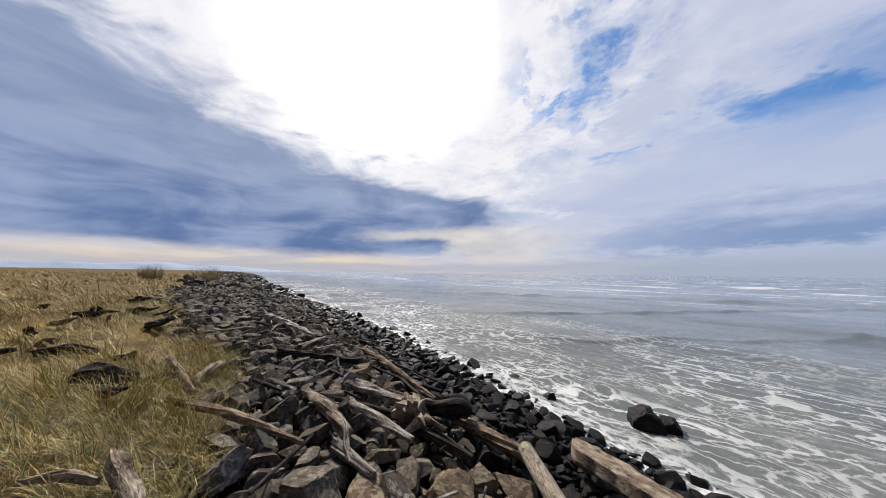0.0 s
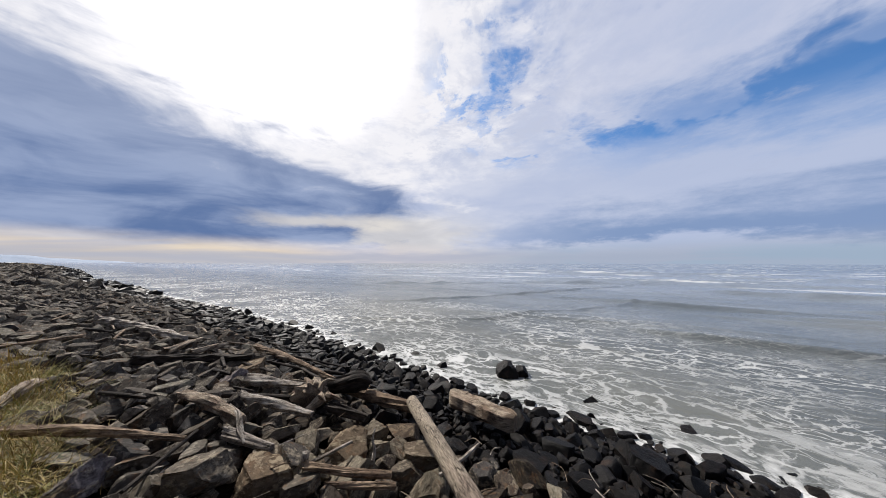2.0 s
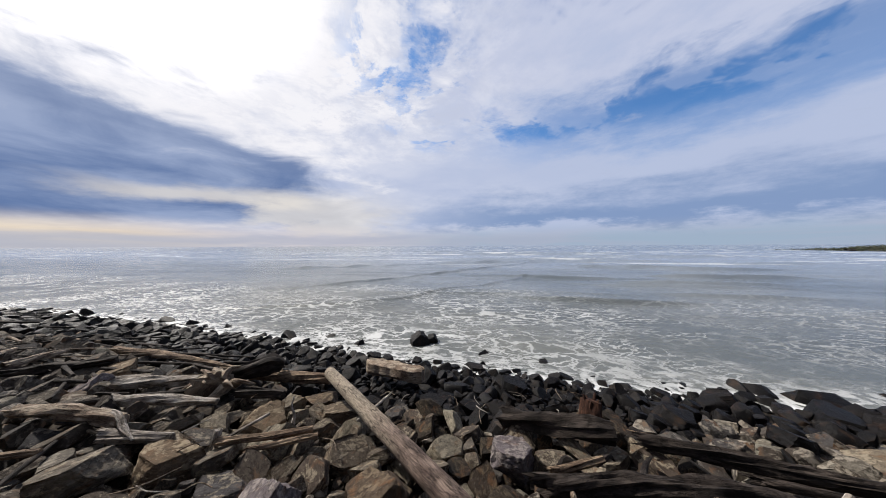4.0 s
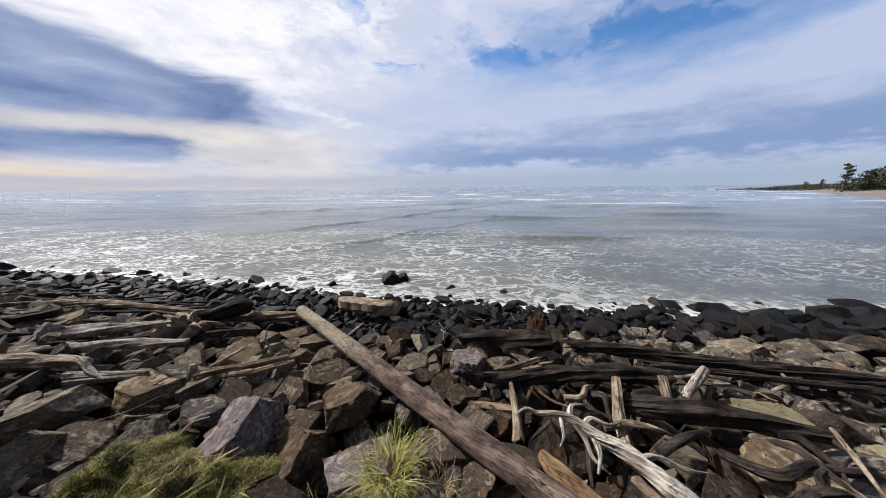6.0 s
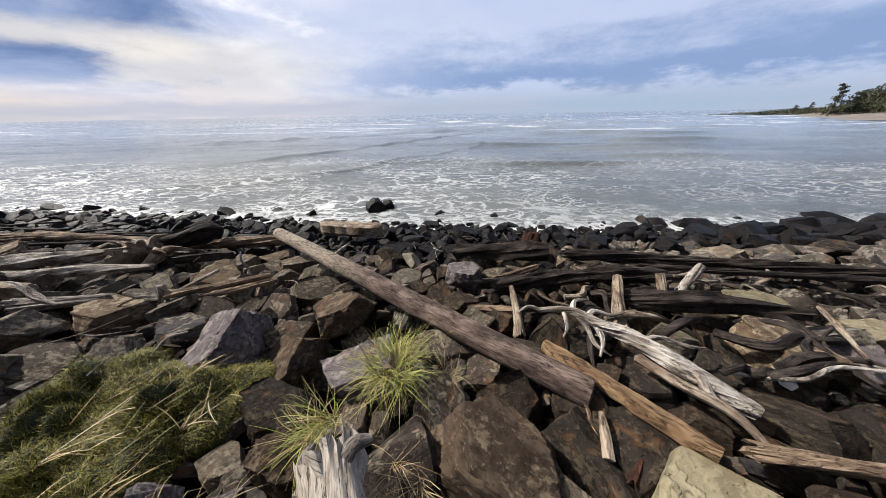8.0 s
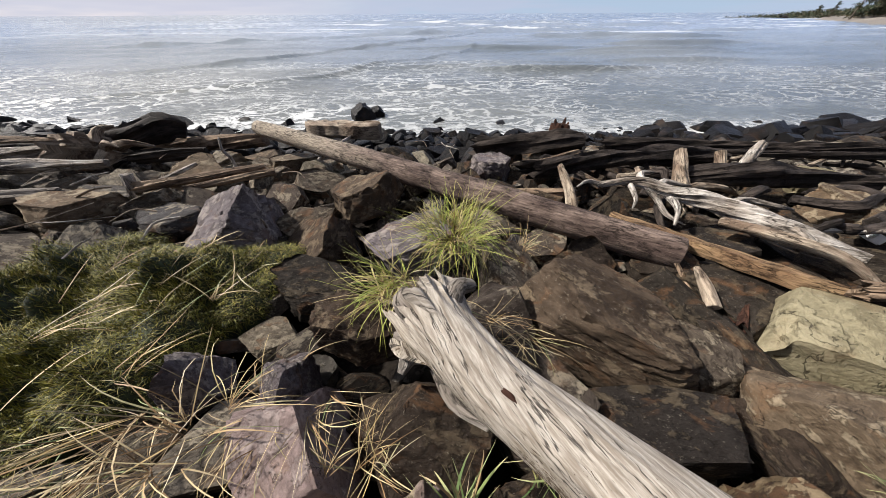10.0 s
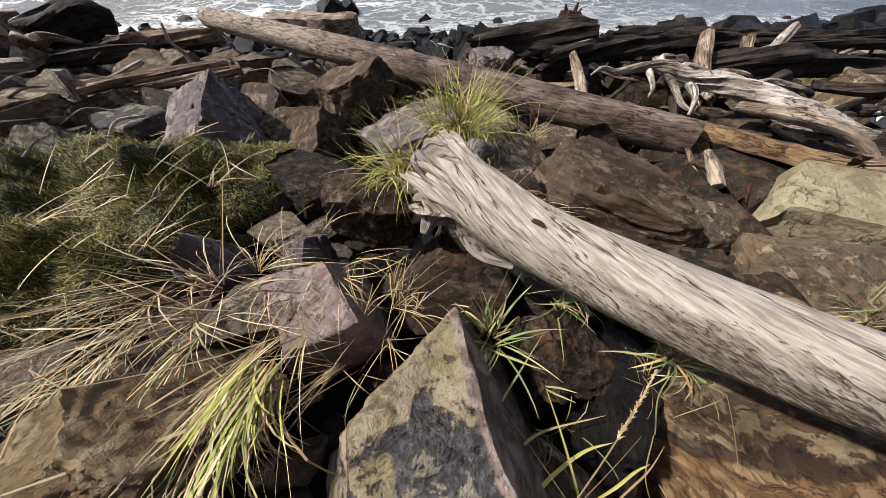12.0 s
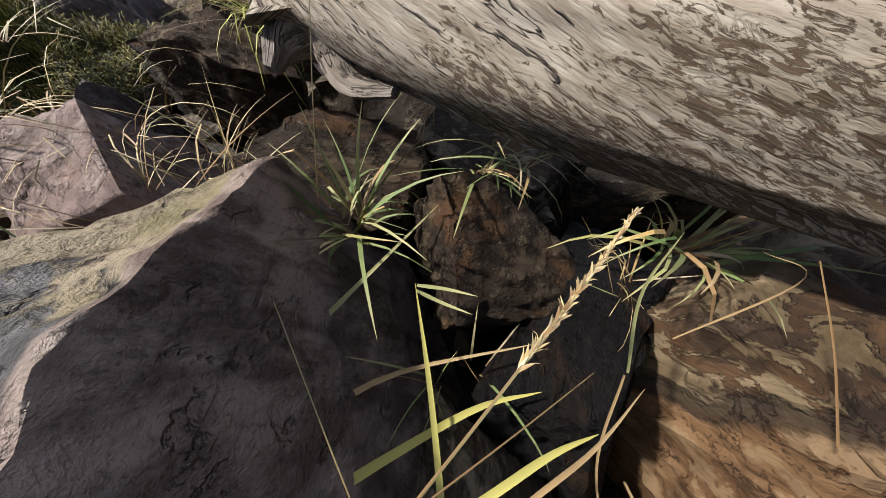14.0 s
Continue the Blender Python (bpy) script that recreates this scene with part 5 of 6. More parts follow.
# places, radii, material, words
LOGS = [
    ([(-7.7, 5.7, 2.08), (-6.0, 6.15, 1.98), (-4.36, 6.5, 1.76)], [0.075, 0.078, 0.045], WEATHERED, "grey slender log reaching out of the grass"),
    ([(-18.0, 12.9, 1.95), (-14.8, 12.4, 1.85), (-11.4, 11.75, 1.62)], [0.2, 0.2, 0.15], SILVER, "long white driftwood log on the bank"),
    ([(-9.0, 12.7, 1.15), (-6.4, 11.5, 1.2), (-3.7, 10.25, 1.08)], [0.11, 0.10, 0.075], WEATHERED, "straight brown log near the waterline"),
    ([(-10.2, 9.4, 1.72), (-7.2, 10.75, 1.45)], [0.14, 0.12], DARKLOG, "dark brown log under pale timber"),
    ([(-9.7, 9.9, 1.85), (-10.8, 11.9, 1.62)], [0.11, 0.07], GREYED, "pale broken log leaning on a dark one"),
    ([(-9.0, 10.1, 1.75), (-9.3, 11.7, 1.55)], [0.10, 0.06], GREYED, "short pale split log among boulders"),
    ([(-6.1, 7.75, 1.78), (-5.0, 7.45, 1.82), (-3.85, 7.05, 1.75)], [0.10, 0.145, 0.11], GREYED, "thick tan rotten log with rough bark"),
    ([(-4.4, 7.35, 1.85), (-3.95, 7.1, 1.86), (-3.7, 6.9, 1.72), (-3.42, 6.72, 1.62)], [0.03, 0.05, 0.05, 0.02], SILVER, "short bent pale branch on stones"),
    ([(-3.2, 9.75, 1.15), (-0.88, 8.92, 1.18)], [0.145, 0.13], WEATHERED, "thick brown log beside the root ball"),
    ([(-3.75, 9.05, 1.46), (-3.0, 9.25, 1.50), (-2.5, 9.35, 1.56), (-2.25, 9.4, 1.46)], [0.15, 0.18, 0.22, 0.15], DARKLOG, "thick black charred log behind the root ball"),
    ([(-4.9, 8.1, 1.62), (-3.9, 7.95, 1.6), (-2.9, 7.85, 1.5)], [0.08, 0.10, 0.06], SILVER, "pale weathered log in front of the root ball"),
    ([(-2.05, 6.45, 1.58), (-1.3, 6.42, 1.58), (-0.62, 6.5, 1.55)], [0.06, 0.065, 0.05], WEATHERED, "split brown timber lying across stones"),
    ([(-2.75, 8.4, 1.36), (-1.7, 8.05, 1.38)], [0.10, 0.09], DARKLOG, "short dark log on the stones"),
    ([(-5.7, 9.05, 1.55), (-4.0, 9.05, 1.45)], [0.15, 0.11], SILVER, "short pale thick log on the bank"),
    ([(-5.0, 8.2, 1.6), (-4.2, 7.9, 1.5)], [0.09, 0.05], SILVER, "pale splintered branch on dark stones"),
    ([(-4.0, 6.9, 1.65), (-2.9, 6.75, 1.55)], [0.11, 0.07], BLEACHED, "short weathered log with peeling face"),
    ([(2.7, 4.72, 1.60), (4.2, 4.35, 1.66), (5.65, 3.85, 1.58)], [0.10, 0.13, 0.12], DARKLOG, "dark brown log with peeling bark"),
    ([(3.0, 4.95, 1.5), (3.9, 4.95, 1.55)], [0.07, 0.05], WEATHERED, "short grey branch beside a dark log"),
    ([(5.0, 5.35, 1.38), (7.8, 3.6, 1.42), (11.0, 1.5, 1.55)], [0.09, 0.10, 0.09], DARKLOG, "long dark log above the waterline"),
    ([(5.8, 4.35, 1.45), (8.4, 2.75, 1.5), (11.0, 1.05, 1.6)], [0.05, 0.065, 0.06], DARKLOG, "long thin dark log parallel to another"),
    ([(3.0, 6.55, 1.28), (4.7, 5.55, 1.38)], [0.17, 0.16], DARKLOG, "dark wet log end by the stump"),
    ([(4.3, 3.75, 1.60), (4.9, 3.32, 1.70), (5.5, 3.08, 1.64), (6.3, 2.55, 1.64)], [0.11, 0.13, 0.08], DARKLOG, "dark gnarled root log on boulders"),
    ([(3.9, 3.25, 1.5), (4.12, 3.55, 1.62), (4.45, 3.9, 1.86)], [0.07, 0.085, 0.05], GREYED, "upright broken root end of a drift log"),
    ([(5.15, 3.55, 1.45), (5.32, 3.8, 1.74)], [0.06, 0.05], GREYED, "short upright log stub among boulders"),
    ([(5.34, 3.49, 1.58), (5.8, 3.6, 1.66), (6.16, 3.68, 1.74)], [0.06, 0.07, 0.06], SILVER, "short pale round branch on stones"),
    ([(6.15, 2.5, 1.84), (5.8, 2.25, 1.84), (5.4, 1.98, 1.84)], [0.022, 0.024, 0.014], GREYED, "straight pale stick lying on boulders"),
    ([(4.15, 2.42, 1.72), (4.55, 2.12, 1.8), (5.0, 2.06, 1.82), (5.35, 1.86, 1.84)], [0.018, 0.022, 0.016], SILVER, "long pale curved stick on driftwood"),
    ([(5.35, 1.9, 1.8), (5.6, 1.55, 1.85), (5.5, 1.2, 1.85)], [0.05, 0.06, 0.05], SILVER, "tangled pale drift root on boulders"),
    ([(-2.14, 6.48, 1.48), (-2.08, 6.52, 1.74)], [0.055, 0.045], SILVER, "white split stake among boulders"),
    ([(-2.05, 6.62, 1.5), (-1.6, 7.15, 1.52)], [0.035, 0.025], SILVER, "thin pale stick beside a stake"),
    ([(-1.08, 6.88, 1.38), (-1.07, 6.92, 1.58), (-1.13, 6.96, 1.72), (-1.10, 7.0, 1.88)], [0.024, 0.022, 0.02, 0.014], SILVER, "crooked upright white stick among boulders"),
    ([(0.1, 6.75, 1.42), (0.5, 7.1, 1.5), (0.75, 7.5, 1.46)], [0.03, 0.03, 0.02], SILVER, "pale twig on the stones"),
    ([(-1.5, 6.2, 1.56), (-0.5, 6.35, 1.52)], [0.04, 0.05], WEATHERED, "brown stick on the boulders"),
    ([(2.42, 2.36, 1.66), (2.54, 2.50, 1.70), (2.64, 2.62, 1.72)], [0.045, 0.04, 0.02], GREYED, "short pale wood fragment among boulders"),
    ([(2.52, 2.52, 1.6), (2.62, 2.82, 1.74)], [0.02, 0.016], WEATHERED, "thin brown stick under the log"),
    ([(2.45, 2.2, 1.6), (2.9, 2.35, 1.62)], [0.05, 0.03], ROTTEN, "reddish rotten wood fragment among boulders"),
    ([(3.45, 2.0, 1.72), (4.3, 1.45, 1.76)], [0.07, 0.05], WEATHERED, "pale brown split log end"),
    ([(2.72, 3.82, 1.40), (2.82, 4.05, 1.58), (2.95, 4.42, 1.74)], [0.06, 0.055, 0.03], GREYED, "leaning pale stake between two logs"),
    ([(2.3, 4.5, 1.45), (3.0, 4.1, 1.5)], [0.05, 0.06], WEATHERED, "short brown log fragment among boulders"),
    ([(-10.4, 4.95, 2.22), (-10.0, 5.15, 2.30), (-9.3, 5.55, 2.2)], [0.22, 0.25, 0.16], DARKLOG, "short thick charred log half sunk in grass"),
    ([(-8.3, 6.3, 2.1), (-8.9, 6.9, 2.15), (-9.6, 7.4, 2.0)], [0.09, 0.11, 0.07], GREYED, "grey broken log between grass and stones"),
    ([(-13.6, 4.7, 2.42), (-13.0, 5.1, 2.5), (-12.5, 5.5, 2.4)], [0.13, 0.15, 0.06], DARKLOG, "dark charred log in the grass"),
    ([(-10.6, 6.5, 2.25), (-9.2, 6.3, 2.2), (-7.6, 6.05, 2.1)], [0.085, 0.09, 0.06], WEATHERED, "grey log at the edge of the grass"),
    ([(-5.95, 4.66, 2.2), (-5.5, 4.62, 2.16), (-4.85, 4.62, 1.92)], [0.05, 0.11, 0.10], GREYED, "broken grey log end in the grass"),
    ([(-6.3, 4.0, 2.1), (-5.9, 4.25, 2.16), (-5.5, 4.45, 2.1)], [0.03, 0.07, 0.04], GREYED, "grey branch half buried in grass"),
]
for k, (pts, rad, mat, words) in enumerate(LOGS):
    small = max(rad) < 0.05
    timber("driftwood_branch" if small else "driftwood_log", pts, rad, mat, words, k + 3, 12 if small else 30, None, 0.2 if small else 0.38 if mat is DARKLOG else 0.24, group=LOG if not small else "drift sticks", jag=0.0 if small else 0.16 if mat is DARKLOG else 0.06)

# white tangled root
root_pts = [(2.98, 3.86, 1.74), (3.25, 3.62, 1.84), (3.42, 3.36, 1.80), (3.60, 2.95, 1.80), (3.70, 2.50, 1.78), (3.86, 2.12, 1.74)]
root = timber("driftwood_root", root_pts, [0.028, 0.045, 0.06, 0.085, 0.10, 0.07], SILVER, "twisted silver-white driftwood root", 51, 28, 110, 0.32, 2.6)
stubs(root, root_pts[0], [
    ([(3.36, 3.45, 1.80), (3.52, 3.50, 1.83), (3.70, 3.38, 1.80), (3.92, 3.40, 1.74)], [0.045, 0.03, 0.02, 0.008]),
    ([(3.30, 3.55, 1.82), (3.34, 3.40, 1.72), (3.30, 3.22, 1.64), (3.36, 3.05, 1.6)], [0.04, 0.03, 0.022, 0.008]),
    ([(3.42, 3.36, 1.78), (3.34, 3.18, 1.72), (3.22, 3.08, 1.62)], [0.04, 0.025, 0.012]),
    ([(3.6, 2.95, 1.84), (3.80, 2.90, 1.86), (3.98, 2.72, 1.84), (4.2, 2.66, 1.78)], [0.045, 0.03, 0.02, 0.008]),
    ([(3.02, 3.82, 1.74), (2.88, 3.92, 1.78), (2.70, 3.90, 1.76)], [0.03, 0.025, 0.010]),
    ([(3.28, 3.60, 1.84), (3.44, 3.72, 1.85), (3.64, 3.70, 1.82), (3.78, 3.80, 1.76)], [0.035, 0.025, 0.018, 0.006]),
    ([(3.20, 3.65, 1.80), (3.10, 3.48, 1.74), (2.98, 3.40, 1.70)], [0.03, 0.022, 0.010]),
    ([(3.70, 2.50, 1.82), (3.58, 2.34, 1.82), (3.60, 2.18, 1.76)], [0.05, 0.03, 0.012]),
], SILVER)

# root ball and rotten stump
ball_pts = [(-3.80, 9.25, 1.42), (-3.60, 8.95, 1.46), (-3.38, 8.62, 1.44)]
ball = timber("driftwood_stump", ball_pts, [0.26, 0.34, 0.42], GREYED, "gnarled dark driftwood root ball", 60, 48, 50, 0.38, 0.5)
stubs(ball, ball_pts[0], [
    ([(-3.5, 8.9, 1.5), (-3.8, 8.8, 1.58), (-4.05, 8.5, 1.45)], [0.12, 0.06, 0.02]),
    ([(-3.3, 8.7, 1.58), (-3.2, 8.85, 1.74), (-3.0, 8.9, 1.76)], [0.12, 0.06, 0.02]),
    ([(-3.2, 8.6, 1.4), (-3.3, 8.25, 1.35), (-3.4, 8.05, 1.4)], [0.12, 0.06, 0.02]),
    ([(-3.0, 8.6, 1.5), (-2.75, 8.45, 1.58), (-2.5, 8.5, 1.46)], [0.10, 0.05, 0.02]),
    ([(-3.45, 8.75, 1.55), (-3.55, 8.5, 1.66), (-3.4, 8.3, 1.7)], [0.09, 0.04, 0.015]),
    ([(-3.1, 8.5, 1.55), (-2.95, 8.3, 1.66), (-2.8, 8.2, 1.6)], [0.09, 0.04, 0.015]),
], GREYED)
stump_pts = [(4.82, 6.25, 0.75), (4.9, 6.32, 1.1), (5.0, 6.4, 1.42)]
stump = timber("rotten_stump", stump_pts, [0.24, 0.2, 0.17], ROTTEN, "dark red rotten stump standing among wet boulders", 61, 28, 30, 0.22, 0.3)
stubs(stump, stump_pts[0], [([(4.95 + 0.09 * math.cos(a), 6.36 + 0.09 * math.sin(a), 1.35), (4.98 + 0.15 * math.cos(a), 6.4 + 0.15 * math.sin(a), 1.5 + 0.05 * math.sin(3 * a))], [0.06, 0.015]) for a in (0.3, 1.5, 2.8, 4.0, 5.2)], ROTTEN)

# loose drift scattered along the bank
rng = random.Random(12)
for k in range(120):
    x = -4.5 - 34 * rng.random() ** 1.5
    d = rng.uniform(3.6, 9.4)
    y = float(np.interp(x, SHORE_X, SHORE_Y)) - d / 0.94
    a = rng.gauss(-0.35, 0.55)
    ln = rng.uniform(0.5, 2.4)
    r = rng.uniform(0.018, 0.065)
    e = (x + ln * math.cos(a), y + ln * math.sin(a))
    lift = 0.27 + r
    z0, z1 = float(ground_z(x, y)) + lift, float(ground_z(*e)) + lift
    timber("driftwood_log" if r > 0.05 else "driftwood_branch", [(x, y, z0), ((x + e[0]) / 2, (y + e[1]) / 2, max((z0 + z1) / 2, float(ground_z((x + e[0]) / 2, (y + e[1]) / 2)) + lift)), (*e, z1)], [r, r, r * 0.7], rng.choice([WEATHERED, DARKLOG, DARKLOG, DARKLOG, GREYED, DARKLOG]), "stray driftwood lying along the stone bank", 100 + k, 10, 16, 0.1, group="stray driftwood")
for k in range(46):
    x = -8.5 - 22 * rng.random() ** 1.5
    d = float(turf_edge(x)) + rng.uniform(0.2, 8)
    y = float(np.interp(x, SHORE_X, SHORE_Y)) - d / 0.94
    a = rng.gauss(0.0, 0.5)
    ln, r = rng.uniform(0.5, 1.7), rng.uniform(0.06, 0.15)
    line = [(x + ln * q * math.cos(a) + rng.gauss(0, 0.05), y + ln * q * math.sin(a) + rng.gauss(0, 0.05)) for q in (0, 0.3, 0.65, 1.0)]
    ups = [0.16, 0.24, 0.30 + rng.uniform(0, 0.1), 0.34 + rng.uniform(0, 0.28)]
    timber("driftwood_log", [(*p, float(ground_z(*p)) + q) for p, q in zip(line, ups)], [r * 0.9, r, r * 0.8, r * rng.uniform(0.15, 0.5)], WEATHERED if k % 6 == 0 else DARKLOG, "grey driftwood log lying in dry grass" if k % 6 == 0 else "dark splintered driftwood log lying in dry grass", 200 + k, 18, 22, 0.45, group="drift logs in the grass", jag=0.14)
# dark roots and broken branches heaped to the right
for k in range(64):
    x = rng.uniform(2.9, 8.2)
    y = 4.9 - 0.42 * (x - 2.9) + rng.uniform(-2.1, 0.7)
    a, ln, r = rng.gauss(-0.45, 0.7), rng.uniform(0.35, 1.3), rng.uniform(0.012, 0.055)
    z = float(ground_z(x, y)) + 0.34 + rng.uniform(0, 0.08)
    b = a + rng.uniform(-0.7, 0.7)
    timber("driftwood_branch", [(x, y, z), (x + ln * 0.35 * math.cos(a), y + ln * 0.35 * math.sin(a), z + rng.uniform(0, 0.10)), (x + ln * 0.7 * math.cos(b), y + ln * 0.7 * math.sin(b), z + rng.uniform(-0.04, 0.08)), (x + ln * math.cos(b), y + ln * math.sin(b), z - 0.06)], [r, r * 1.1, r * 0.8, r * 0.35], DARKLOG if k % 4 else GREYED, "broken dark branch in a heap of driftwood", 800 + k, 9, 14, 0.22, group="broken drift branches")
# twigs and splinters among the near stones
for k in range(34):
    x, y = rng.uniform(-3.5, 6.0), rng.uniform(4.6, 8.5)
    a, ln, r = rng.uniform(0, 6.3), rng.uniform(0.2, 0.7), rng.uniform(0.005, 0.012)
    z = float(ground_z(x, y)) + 0.36
    timber("driftwood_twig", [(x, y, z), (x + ln * 0.5 * math.cos(a), y + ln * 0.5 * math.sin(a), z + rng.uniform(0, 0.06)), (x + ln * math.cos(a + 0.3), y + ln * math.sin(a + 0.3), z - 0.02)], [r, r, r * 0.5], rng.choice([SILVER, GREYED, WEATHERED]), "thin pale drift twig among the boulders", 300 + k, 7, 8, 0.1, group="drift twigs")

bm = bmesh.new()
bmesh.ops.create_cube(bm, size=1.0)
bmesh.ops.bevel(bm, geom=bm.edges[:] + bm.verts[:], offset=0.12, segments=2, affect="EDGES")
me = bpy.data.meshes.new("plastic_float")
bm.to_mesh(me)
bm.free()
me.materials.append(SHELL)
chip = tagged(new("plastic_float", me), "small white plastic block washed up on driftwood", "litter")
chip.matrix_world = pose(4.62, 2.18, 1.66, 15, 10, 30) @ Matrix.Diagonal((0.16, 0.10, 0.08, 1))

# ---- grass ----


def blades(rows, seed, bend=0.6):
    """Rows of x, y, z, length, width, heading, lean: curved tapering strips, with a map along the blade."""
    rng = np.random.RandomState(seed)
    a = np.array(rows, float)
    n = len(a)
    steps = np.array([0, 0.16, 0.34, 0.52, 0.7, 0.86, 1.0])
    head, lean = a[:, 5], a[:, 6]
    curl = lean[:, None] + bend * (steps[None, :] ** 1.4) * (rng.uniform(0.0, 1.0, n) ** 1.5 * 3.0)[:, None]
    # a few blades are snapped
    snap = np.where(rng.rand(n) < 0.18, rng.uniform(0.6, 1.5, n), 0.0)[:, None] * (steps[None, :] > rng.uniform(0.35, 0.8, n)[:, None])
    curl = np.minimum(curl + snap, 2.7)
    turn = head[:, None] + steps[None, :] * rng.normal(0, 0.45, n)[:, None]
    seglen = np.diff(steps, prepend=0)[None, :] * a[:, 3:4]
    ox = np.cumsum(seglen * np.sin(curl) * np.cos(turn), 1)
    oy = np.cumsum(seglen * np.sin(curl) * np.sin(turn), 1)
    up = np.cumsum(seglen * np.cos(curl), 1)
    wide = a[:, 4:5] * np.array([0.7, 1.0, 1.0, 0.85, 0.65, 0.4, 0.04])[None, :] * 0.5
    face = head[:, None] + rng.uniform(0.6, 2.5, n)[:, None] + steps[None, :] * rng.normal(0, 0.6, n)[:, None]
    cx, cy, cz = a[:, 0:1] + ox, a[:, 1:2] + oy, a[:, 2:3] + up
    sx, sy = np.cos(face) * wide, np.sin(face) * wide
    left = np.stack([cx - sx, cy - sy, cz], -1)
    right = np.stack([cx + sx, cy + sy, cz], -1)
    m = len(steps)
    v = np.stack([left, right], 2).reshape(-1, 3)
    u = np.broadcast_to(np.stack([np.stack([0 * steps, steps], -1), np.stack([0 * steps + 0.02, steps], -1)], 1)[None], (n, m, 2, 2)).reshape(-1, 2)
    base = (np.arange(n) * 2 * m)[:, None]
    k = np.arange(m - 1)[None, :] * 2
    f = np.stack([base + k, base + k + 1, base + k + 3, base + k + 2], -1).reshape(-1, 4)
    return v, f.tolist(), u


TUFTS = "grass tufts among the stones"


def tuft(at, count, spread, length, width, mat, label, seed, lean=(0.1, 0.7), heading=None, bend=0.7, name="grass_tuft", fan=6.28, roots=0):
    rng = np.random.RandomState(seed)
    roots = roots or max(2, count // 6)
    ra, rr = rng.uniform(0, 6.28, roots), spread * np.sqrt(rng.rand(roots))
    which = rng.randint(roots, size=count)
    px, py = rr[which] * np.cos(ra[which]) + rng.normal(0, 0.012, count), rr[which] * np.sin(ra[which]) + rng.normal(0, 0.012, count)
    ang = np.arctan2(py, px) + rng.normal(0, 0.9, count)
    head = ang + rng.normal(0, 0.4, count) if heading is None else heading + rng.normal(0, fan, count)
    rows = np.stack([px, py, np.zeros(count), length * rng.uniform(0.45, 1.15, count), width * rng.uniform(0.6, 1.3, count), head, rng.uniform(*lean, count)], 1)
    top = tagged(new(name), label, "shrub" if name == "shrub" else "grass", TUFTS)
    top.location = at
    old = rng.rand(count) < (0.25 if mat is not GRASS_DRY else 0.9)
    for part, pick, paint, words in (("dead_grass", old, GRASS_DRY, "straw-coloured dead blades"), ("live_grass", ~old, GRASS_GREEN if mat is GRASS_DRY else mat, "green living blades")):
        if pick.any():
            v, f, u = blades(rows[pick], seed, bend)
            tagged(mesh_object(part, v, f, paint, top, uvs=u, smooth=False), words, kind="stuff")
    return top


